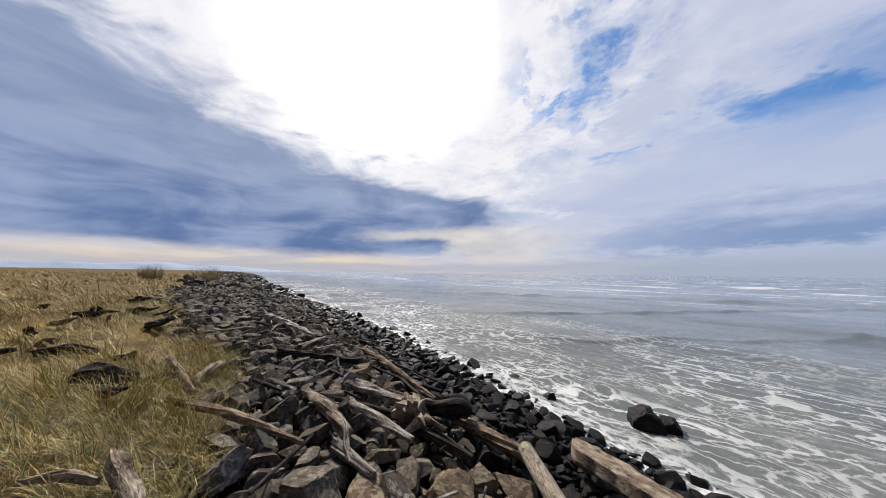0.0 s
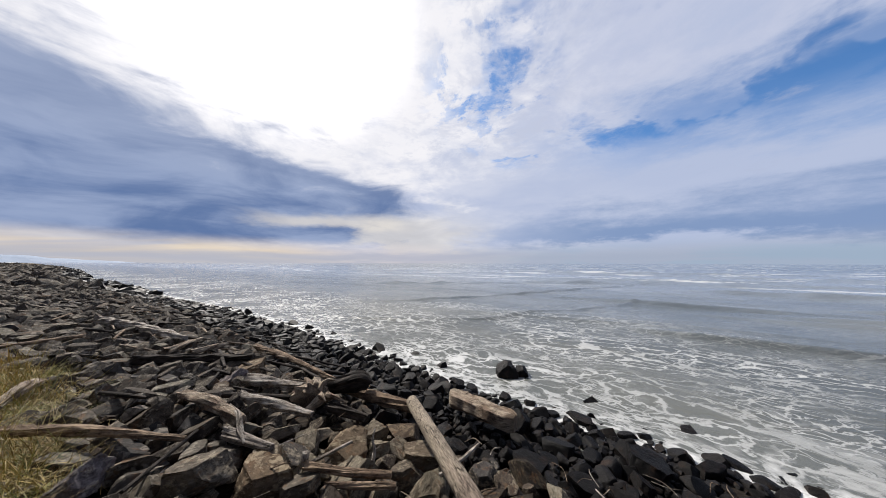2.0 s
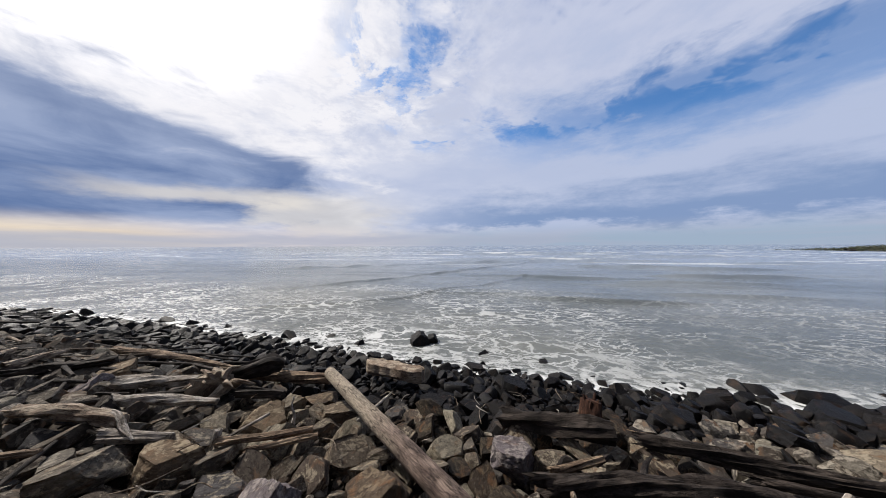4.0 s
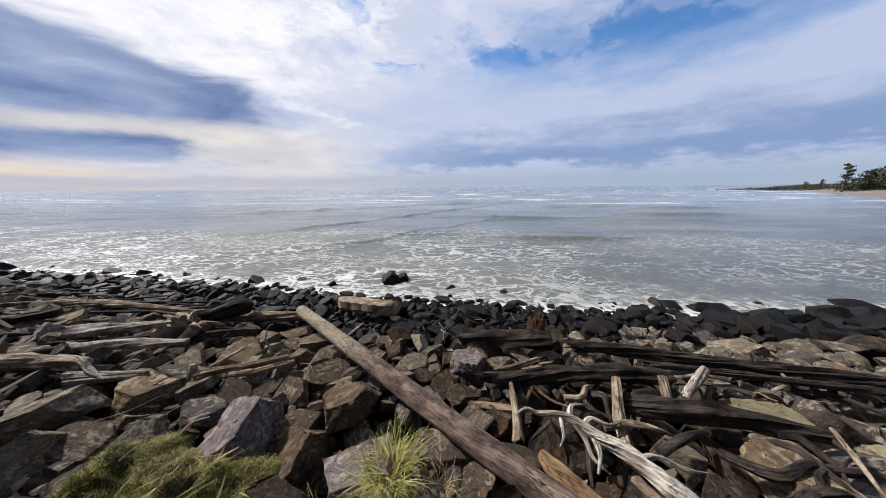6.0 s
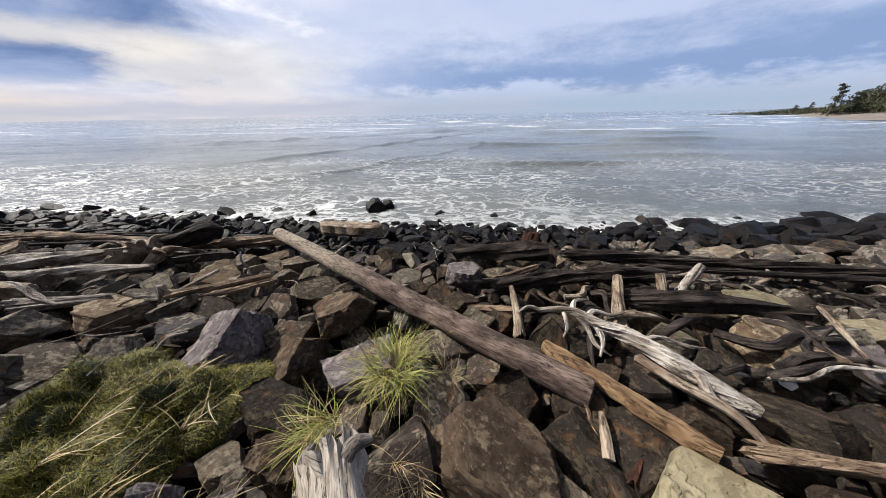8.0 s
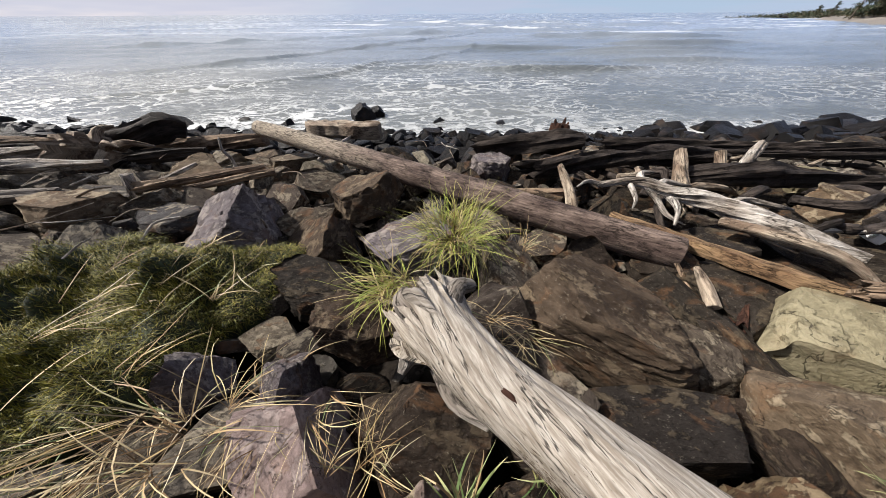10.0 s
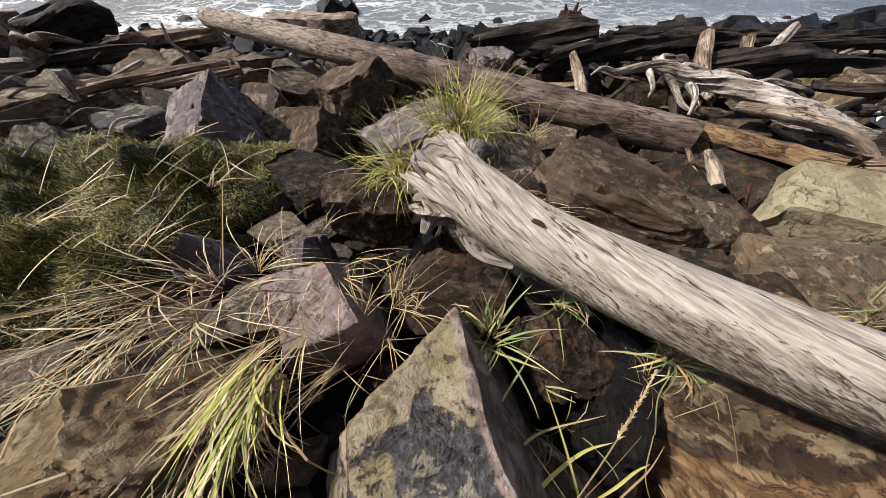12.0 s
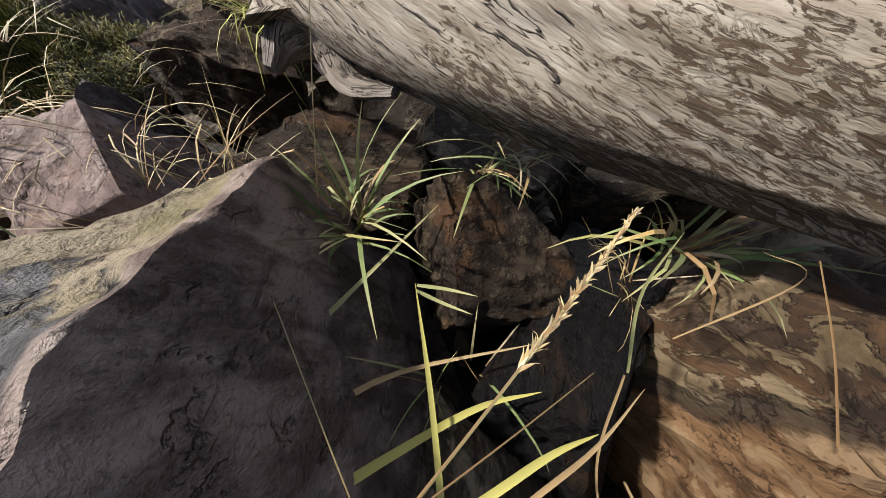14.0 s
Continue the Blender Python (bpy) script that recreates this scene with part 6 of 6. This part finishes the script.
for k, (x, y, z, n, sp, ln, wd, mat, words, lean, head, fan) in enumerate([
    (1.02, 3.64, 1.84, 460, 0.21, 0.50, 0.0055, GRASS_LIME, "thick lime-green grass tuft on a pale boulder", (0.2, 1.15), None, 0),
    (0.42, 3.25, 1.92, 190, 0.12, 0.40, 0.005, GRASS_LIME, "yellow-green grass tuft beside the log end", (0.4, 1.2), 3.4, 1.1),
    (0.92, 2.75, 1.82, 70, 0.14, 0.40, 0.004, GRASS_DRY, "dry drooping grass by the log", (0.5, 1.2), 4.6, 0.9),
    (-0.40, 2.50, 1.94, 84, 0.13, 0.62, 0.0052, GRASS_DRY, "tall dry grass clump leaning over stones", (0.7, 1.25), 4.15, 0.32),
    (-0.43, 2.46, 2.0, 64, 0.06, 0.46, 0.007, GRASS_LIME, "bright green and yellow grass clump", (0.7, 1.2), 4.3, 0.22),
    (-0.80, 2.95, 1.92, 60, 0.12, 0.66, 0.0055, GRASS_DRY, "straggling dry grass between stones", (0.5, 1.2), 3.9, 0.6),
    (-0.20, 2.90, 1.90, 70, 0.22, 0.36, 0.0035, GRASS_DRY, "thin dry grass over a pitted boulder", (0.5, 1.3), None, 0),
    (0.34, 2.19, 1.88, 44, 0.035, 0.27, 0.008, GRASS_GREEN, "small green grass tuft under the log", (0.3, 1.1), None, 0),
    (0.89, 1.82, 1.92, 34, 0.03, 0.22, 0.008, GRASS_GREEN, "green broad-bladed tuft beside the layered boulder", (0.1, 0.9), None, 0),
    (0.06, 2.52, 1.85, 34, 0.10, 0.24, 0.0035, GRASS_DRY, "sparse dry grass behind the wedge boulder", (0.3, 1.2), None, 0),
    (-0.46, 2.44, 1.96, 26, 0.08, 0.5, 0.009, GRASS_DRY, "broad bleached blades leaning over stones", (0.7, 1.3), 3.9, 0.5),
    (-0.62, 2.58, 1.97, 40, 0.12, 0.58, 0.0052, GRASS_DRY, "thick straw-coloured grass with rust-brown sheaths", (0.75, 1.25), 4.1, 0.28),
    (-0.10, 2.46, 1.88, 60, 0.16, 0.34, 0.0035, GRASS_DRY, "loose dry stems between two boulders", (0.5, 1.3), None, 0),
    (-0.55, 2.88, 1.92, 90, 0.16, 0.42, 0.005, GRASS_DRY, "bleached curling grass between boulders", (0.6, 1.4), None, 0),
    (-1.10, 2.90, 1.86, 70, 0.30, 0.45, 0.004, GRASS_DRY, "dry grass beside the green ground cover", (0.5, 1.2), 3.9, 0.7),
    (-1.5, 2.8, 1.78, 60, 0.35, 0.60, 0.005, GRASS_DRY, "dense dry grass clump at the bank top", (0.4, 1.1), 4.0, 0.8),
    (1.9, 1.45, 1.8, 40, 0.10, 0.32, 0.005, GRASS_GREEN, "thin green grass behind the log", (0.3, 1.1), None, 0),
    (1.45, 3.35, 1.72, 50, 0.2, 0.34, 0.0035, GRASS_DRY, "dry wisps of grass under the long log", (0.4, 1.2), None, 0),
    (-2.3, 3.4, 1.85, 360, 0.5, 0.5, 0.004, GRASS_DRY, "dry grass mat at the edge of the stones", (0.4, 1.2), 3.4, 0.8),
    (-3.0, 3.7, 1.85, 360, 0.5, 0.55, 0.005, GRASS_DRY, "dry bleached grass mat by grey boulders", (0.4, 1.2), 3.4, 0.8),
]):
    tuft((x, y, z), n, sp, ln, wd, mat, words, 400 + k, lean, head, 1.0, fan=fan)

# seed stalk and broad blades in front of the last view


def stalk(base, tip, label, seed, head=True):
    base, tip = np.array(base), np.array(tip)
    mid = (base + tip) / 2 + np.array([0.0, 0.0, 0.02 if head else 0.004])
    ob = timber("grass_stalk", [tuple(base), tuple(mid), tuple(tip)], [0.0022, 0.0018, 0.0012] if head else [0.0011, 0.0009, 0.0006], GRASS_DRY, label, seed, 6, 14, 0.0, category="grass")
    if head:
        rng = np.random.RandomState(seed)
        rows = []
        t = tip - base
        yaw = math.atan2(t[1], t[0])
        tilt = math.acos(t[2] / np.linalg.norm(t))
        for k in range(200):
            s = 0.55 + 0.45 * k / 200
            p = base + t * s + np.array([0, 0, 0.02 * 4 * s * (1 - s)]) - base
            rows.append((*p, 0.017 * (1.25 - 0.6 * (s - 0.55) / 0.45), 0.0036, yaw + rng.normal(0, 0.2), tilt + rng.normal(0, 0.10)))
        v, f, u = blades(rows, seed, 0.05)
        tagged(mesh_object("seed_head", v, f, GRASS_DRY, ob, uvs=u, smooth=False), "straw-coloured seed head")
    return ob


# ---- ground cover ----


def sprigs(at, half, count, seed, label):
    """Low cushion plant: a dark matted mound under a coat of fine curling sprigs."""
    rng = np.random.RandomState(seed)
    top = tagged(new("ground_cover"), label, "plant")
    top.location = at

    def rise(r, x, y):
        return half[2] * (1 - r**2.2) * (0.72 + 0.45 * value_noise(x * 4 + 3, y * 4, seed) + 0.40 * value_noise(x * 9, y * 9, seed + 1))

    def rim(a):
        return 1 + 0.18 * np.sin(3 * a + seed) + 0.10 * np.sin(7 * a)

    rr, aa = np.meshgrid(np.linspace(0, 1, 26), np.linspace(0, 2 * math.pi, 61))
    gx, gy = rr * rim(aa) * np.cos(aa) * half[0], rr * rim(aa) * np.sin(aa) * half[1]
    gz = rise(rr, gx, gy) - 0.03 - 0.15 * (rr > 0.97)
    faces = [(i * 26 + j, i * 26 + j + 1, (i + 1) * 26 + j + 1, (i + 1) * 26 + j) for i in range(60) for j in range(25)]
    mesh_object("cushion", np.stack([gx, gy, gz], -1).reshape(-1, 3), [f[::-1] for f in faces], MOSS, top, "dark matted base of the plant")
    r, a = np.sqrt(rng.rand(count)), rng.uniform(0, 6.28, count)
    x, y = r * rim(a) * np.cos(a) * half[0], r * rim(a) * np.sin(a) * half[1]
    z = rise(r, x, y) + rng.uniform(-0.06, 0.0, count)
    rows = np.stack([x, y, z, rng.uniform(0.03, 0.16, count) * (0.7 + 0.5 * value_noise(x * 7, y * 7, seed + 2)), rng.uniform(0.002, 0.0055, count), rng.uniform(0, 6.28, count), rng.uniform(0.1, 1.3, count)], 1)
    v, f, u = blades(rows, seed, 1.2)
    mesh_object("sprig", v, f, SPRIG, top, "fine olive-green curling sprigs", uvs=u, smooth=False)
    return top


sprigs((-0.98, 4.10, 1.60), (0.66, 0.66, 0.34), 34000, 1, "olive green low ground cover spreading over boulders")
sprigs((-1.75, 4.45, 1.58), (0.72, 0.74, 0.32), 30000, 2, "olive green ground cover cushion beside dry grass")
sprigs((-1.45, 3.60, 1.64), (0.66, 0.46, 0.24), 20000, 3, "thin dark green ground cover over dead stems")
tuft((-0.95, 3.9, 1.88), 60, 0.6, 0.40, 0.007, GRASS_DRY, "long pale blades lying over the ground cover", 450, (1.0, 1.5), 0.2, 0.3, fan=0.8, roots=60)

# ---- meadow ----


def meadow(name, count, x0, x1, reach, length, width, seed, mat, label):
    rng = np.random.RandomState(seed)
    x = rng.uniform(x0, x1, count)
    d = turf_edge(x) + 0.3 * rng.normal(size=count) + reach * rng.rand(count) ** 1.3
    y = np.interp(x, SHORE_X, SHORE_Y) - d / 0.94
    clump = 1.2 * value_noise(x * 0.9, y * 0.9, 8) + 0.7 * value_noise(x * 2.6, y * 2.6, 4)
    keep = clump + rng.uniform(-0.4, 0.4, count) > -0.1
    x, y, clump = x[keep], y[keep], clump[keep]
    n = len(x)
    z = ground_z(x, y) + 0.22 * value_noise(x * 0.25, y * 0.25, 5) * (inland(x, y) > 11) - 0.02
    rows = np.stack([x, y, z, length * rng.uniform(0.4, 1.25, n) * (1 + 0.5 * clump), width * rng.uniform(0.6, 1.4, n), 3.7 + 2.4 * clump + rng.normal(0, 0.8, n), rng.uniform(0.2, 1.35, n)], 1)
    v, f, u = blades(rows, seed, 0.8)
    return tagged(mesh_object(name, v, f, mat, uvs=u, smooth=False), label, kind="stuff")


meadow("meadow_grass", 70000, -13, -3.6, 8.5, 0.62, 0.009, 1, GRASS_DUNE, "tangled golden dry dune grass behind the stones")
meadow("meadow_grass", 42000, -34, -12, 22, 0.65, 0.018, 2, GRASS_DUNE, "golden dry dune grass further along the bank")
meadow("meadow_grass", 26000, -120, -30, 75, 0.7, 0.06, 3, GRASS_DUNE, "far golden dune grass on the bank")
meadow("meadow_grass", 9000, -11, -4.0, 5.5, 0.55, 0.010, 4, GRASS_GREEN, "green blades mixed into the dry grass")

for k in range(58):
    x = random.Random(900 + k).uniform(-11.0, -4.4)
    y = float(np.interp(x, SHORE_X, SHORE_Y)) - (float(turf_edge(x)) + random.Random(950 + k).uniform(-0.3, 3.2)) / 0.94
    tuft((x, y, float(ground_z(x, y)) - 0.02), 170, 0.17, 0.74, 0.0075, GRASS_LIME if k % 3 == 0 else GRASS_DRY, "yellow-green grass tussock at the edge of the bank" if k % 3 == 0 else "dry tangled grass tussock at the edge of the bank", 960 + k, (0.2, 1.3), None, 1.1)

# ---- far land ----


def headland():
    xs = np.linspace(170, 900, 90)
    ys = np.linspace(-160, 330, 90)

    def z(x, y):
        # low spit that tapers away from the beach
        line = 62 + 0.42 * (x - 200)
        d = line - y
        body = np.interp(d, [-30, 0, 12, 45, 90, 220], [-2.5, -0.2, 1.1, 3.6, 5.5, 6.5])
        return body * np.interp(x, [170, 215, 260, 420, 640, 900], [0.25, 0.8, 1.0, 0.7, 0.28, 0.0]) - 0.3 + 0.5 * value_noise(x * 0.05, y * 0.05, 3)

    ob = sheet("headland", xs, ys, z, BEACH, label="pale sandy headland across the bay")
    return z


hz = headland()


def tree(x, y, high, lean, seed, label, wide=0.32):
    rng = np.random.RandomState(seed)
    base = Vector((x, y, float(hz(np.array(x), np.array(y))) - 0.3))
    top = tagged(new("tree"), label, "tree", "wind-bent trees on the headland")
    top.location = base
    tip = (lean * high, 0.1 * lean * high, high)
    pts = [(0, 0, 0), (lean * high * 0.2, 0, high * 0.4), tip]
    v, f, u = tube(pts, [high * 0.028, high * 0.02, high * 0.005], seed, 8, 10, 0.1)
    mesh_object("trunk", v, f, BARK, top, uvs=u)
    rows = []
    for k in range(11):
        s = 0.3 + 0.7 * k / 10
        c = np.array([lean * high * s * s, 0, high * s])
        a = rng.uniform(-0.9, 0.9) if k % 3 else rng.uniform(2.4, 3.9)
        reach = high * wide * rng.uniform(0.5, 1.1) * (1.15 - 0.6 * s)
        e = c + np.array([math.cos(a) * reach, math.sin(a) * reach, reach * rng.uniform(0.0, 0.35)])
        v, f, u = tube([tuple(c), tuple((c + e) / 2 + (0, 0, -0.1)), tuple(e)], [high * 0.01, high * 0.007, high * 0.003], seed + k, 5, 5, 0.1)
        mesh_object("limb", v, f, BARK, top, uvs=u)
        for _ in range(3):
            q = c + (e - c) * rng.uniform(0.45, 1.1)
            m = 80
            p = q + rng.normal(size=(m, 3)) * (reach * 0.22, reach * 0.22, reach * 0.12)
            rows += [(*t, high * 0.045, high * 0.02, rng.uniform(0, 6.28), rng.uniform(0.4, 1.6)) for t in p]
    v, f, u = blades(rows, seed, 0.4)
    mesh_object("crown", v, f, LEAF, top, uvs=u, smooth=False)
    return top


def thicket(x0, x1, y0, y1, high, count, seed, label):
    """Dense scrub on the headland."""
    rng = np.random.RandomState(seed)
    x, y = rng.uniform(x0, x1, count), rng.uniform(y0, y1, count)
    z = np.maximum(hz(x, y), -1.5) + high * np.interp(x, [x0, x0 + 18], [0.35, 1.0]) * rng.rand(count) ** 0.7 * (0.7 + 0.45 * value_noise(x * 0.12, y * 0.12, seed))
    rows = np.stack([x, y, z, np.full(count, 0.9), np.full(count, 0.5), rng.uniform(0, 6.28, count), rng.uniform(0.2, 1.4, count)], 1)
    v, f, u = blades(rows, seed, 0.4)
    tagged(mesh_object("thicket", v, f, LEAF, uvs=u, smooth=False), label, kind="stuff")


def ridge(az0, az1, far, high, seed, label):
    """Far hills as a broad ridge with a sloping front."""
    a = np.radians(np.linspace(az0, az1, 120))
    prof = high * (0.55 + 0.3 * value_noise(np.linspace(0, 9, 120), np.zeros(120), seed) + 0.12 * value_noise(np.linspace(0, 40, 120), np.zeros(120), seed + 1)) * np.clip(np.minimum(np.linspace(0, 6, 120), np.linspace(9, 0, 120)), 0, 1)
    verts = []
    for k, (dist, s) in enumerate(((far, -0.05), (far * 1.05, 0.7), (far * 1.1, 1.0), (far * 1.2, 0.6))):
        verts.append(np.stack([-np.sin(a) * dist, np.cos(a) * dist, prof * s], 1))
    faces = [(k * 120 + j, k * 120 + j + 1, (k + 1) * 120 + j + 1, (k + 1) * 120 + j) for k in range(3) for j in range(119)]
    tagged(mesh_object("backdrop", np.vstack(verts), faces, HILL), label, kind="structure")


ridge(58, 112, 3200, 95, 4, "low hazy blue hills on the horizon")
TREES = [(229, 64, 13.0, 0.10, 0.30), (238, 60, 9.5, 0.2, 0.34), (262, 55, 12.5, 0.3, 0.36), (275, 52, 13.5, 0.28, 0.36), (288, 46, 13, 0.3, 0.36), (300, 42, 14, 0.25, 0.38), (300, 92, 7, 0.3, 0.4), (330, 108, 6, 0.3, 0.4), (312, 96, 4.5, 0.3, 0.5), (360, 118, 4.5, 0.2, 0.5)]
for k, (x, y, high, lean, wide) in enumerate(TREES):
    tree(x, y, high, -lean, 500 + k, "dark wind-bent shore pine on the headland", wide)
thicket(234, 330, 24, 68, 11.0, 34000, 8, "dark green scrub on the far headland")
thicket(300, 470, 70, 150, 3.2, 14000, 9, "low dark scrub along the far point")
rng = random.Random(33)
for k in range(9):
    x = 300 + 16 * k + rng.uniform(-5, 5)
    y = 66 + 0.42 * (x - 200) + rng.uniform(0, 6)
    v, f = SHAPES[2][k]
    ob = mesh_object("far_rock", v, f, ROCK_WET, sharp=32)
    ob.matrix_world = pose(x, y, 0.4, 0, 0, rng.uniform(0, 90)) @ Matrix.Diagonal((rng.uniform(2.5, 6), 3, rng.uniform(1, 2.4), 1))
    tagged(ob, "dark rock off the far point", "boulder", "far rocks")
for k, (x, y, s) in enumerate(((-60, 25.5, 1.0), (-66, 27, 1.3), (-76, 22, 1.1), (-88, 24, 0.9))):
    tuft((x, y, float(ground_z(x, y))), 500, 1.4 * s, 2.6 * s, 0.03, GRASS_DRY, "bare twiggy shrub in the far grass", 600 + k, (0.0, 0.5), None, 0.2, name="shrub")
def leaf(points, wide, mat, label, seed):
    """One broad blade through three places, folded a little along its middle."""
    line = spline(points, 14)
    t = np.gradient(line, axis=0)
    t /= np.linalg.norm(t, axis=1)[:, None]
    side = np.cross(t, (0.25, -0.2, 1.0))
    side /= np.linalg.norm(side, axis=1)[:, None]
    k = np.linspace(0, 1, 14)
    half = wide * 0.5 * np.interp(k, [0, 0.2, 0.6, 0.9, 1.0], [0.75, 1.0, 0.8, 0.35, 0.05])[:, None]
    fold = np.array([0.0, 0.0, 0.22])
    v = np.stack([line - side * half, line - fold * half, line + side * half], 1).reshape(-1, 3)
    u = np.stack([np.stack([0.01 * j + 0 * k, 0.25 + 0.6 * k], 1) for j in range(3)], 1).reshape(-1, 2)
    f = [(3 * i + j, 3 * i + j + 1, 3 * i + j + 4, 3 * i + j + 3) for i in range(13) for j in range(2)]
    at = np.array(points[0])
    ob = mesh_object("grass_leaf", v - at, f, mat, uvs=u)
    ob.location = points[0]
    return tagged(ob, label, "grass", "broad blades between the near boulders")


stalk((0.20, 1.705, 1.957), (0.647, 1.878, 2.122), "straw-coloured seed stalk leaning between boulders", 700)
stalk((0.272, 1.60, 2.01), (0.221, 2.010, 2.034), "thin pale stem against the wedge boulder", 710, False)
stalk((0.709, 1.591, 2.029), (0.783, 1.745, 2.111), "short dry stem over the layered boulder", 711, False)
stalk((0.291, 2.224, 1.941), (0.433, 2.328, 2.234), "tall thin dry stem beneath the log", 712, False)
stalk((0.287, 1.747, 2.044), (0.549, 1.750, 2.000), "thin tan stem lying across dark stones", 713, False)
leaf([(0.270, 1.60, 1.90), (0.347, 1.807, 1.934), (0.401, 1.982, 1.953)], 0.010, GRASS_LIME, "upright pale green grass blade between boulders", 1)
leaf([(0.398, 1.969, 1.948), (0.426, 1.935, 1.940), (0.461, 1.892, 1.947)], 0.007, GRASS_GREEN, "short green side blade between boulders", 2)
leaf([(0.402, 1.977, 1.951), (0.444, 1.949, 1.947), (0.482, 1.912, 1.956)], 0.007, GRASS_GREEN, "short green side blade between boulders", 3)
leaf([(0.24, 1.70, 1.93), (0.356, 1.730, 2.055), (0.434, 1.731, 2.066), (0.487, 1.721, 2.060)], 0.009, GRASS_LIME, "yellow-green arching grass blade", 4)
leaf([(0.25, 1.66, 1.94), (0.392, 1.712, 2.06), (0.476, 1.715, 2.062), (0.557, 1.727, 2.057)], 0.006, GRASS_DRY, "straight yellow dry grass blade", 5)
leaf([(0.606, 1.722, 1.968), (0.678, 1.797, 2.007), (0.755, 1.838, 2.059)], 0.007, GRASS_GREEN, "curling green blade beside the black slab", 6)
leaf([(0.691, 1.727, 1.977), (0.790, 1.730, 2.080), (0.774, 1.776, 2.089)], 0.003, GRASS_DRY, "bent dry blade beside the layered boulder", 7)
tuft((0.40, 1.80, 1.80), 10, 0.05, 0.22, 0.004, GRASS_GREEN, "sparse green blades between dark boulders", 721, (0.2, 1.0), None, 0.9)
tuft((0.72, 2.20, 1.90), 40, 0.08, 0.24, 0.006, GRASS_GREEN, "thin dead blades beneath the log", 722, (0.4, 1.2), 4.6, 0.8, fan=0.9)
tuft((0.80, 1.80, 1.86), 16, 0.03, 0.2, 0.003, GRASS_DRY, "fine dead blades beside the layered boulder", 723, (0.3, 1.4), None, 0.9)
leaf([(0.113, 1.801, 2.002), (0.162, 1.857, 1.954), (0.303, 1.876, 1.894), (0.549, 1.806, 1.889)], 0.012, GRASS_DRY, "broad tan dead blade arching over dark stones", 8)
leaf([(0.104, 1.79, 2.017), (0.271, 1.782, 1.926), (0.408, 1.773, 1.904), (0.508, 1.745, 1.9)], 0.013, GRASS_LIME, "broad green blade lying over dark stones", 9)
leaf([(0.12, 1.93, 1.97), (0.208, 1.991, 1.925), (0.514, 2.12, 1.942)], 0.012, GRASS_GREEN, "long pale green blade beside the wedge boulder", 10)
leaf([(0.176, 2.135, 1.925), (0.175, 2.001, 1.905), (0.20, 1.872, 1.90)], 0.006, GRASS_DRY, "thin pale dead blade beside the wedge boulder", 11)
leaf([(0.605, 1.72, 1.96), (0.505, 1.658, 1.946), (0.441, 1.595, 1.983)], 0.005, GRASS_DRY, "thin drooping dead blade beside the layered boulder", 12)
leaf([(0.512, 1.646, 1.978), (0.495, 1.602, 2.002), (0.497, 1.581, 2.043)], 0.005, GRASS_DRY, "curled dead blade beside the layered boulder", 13)
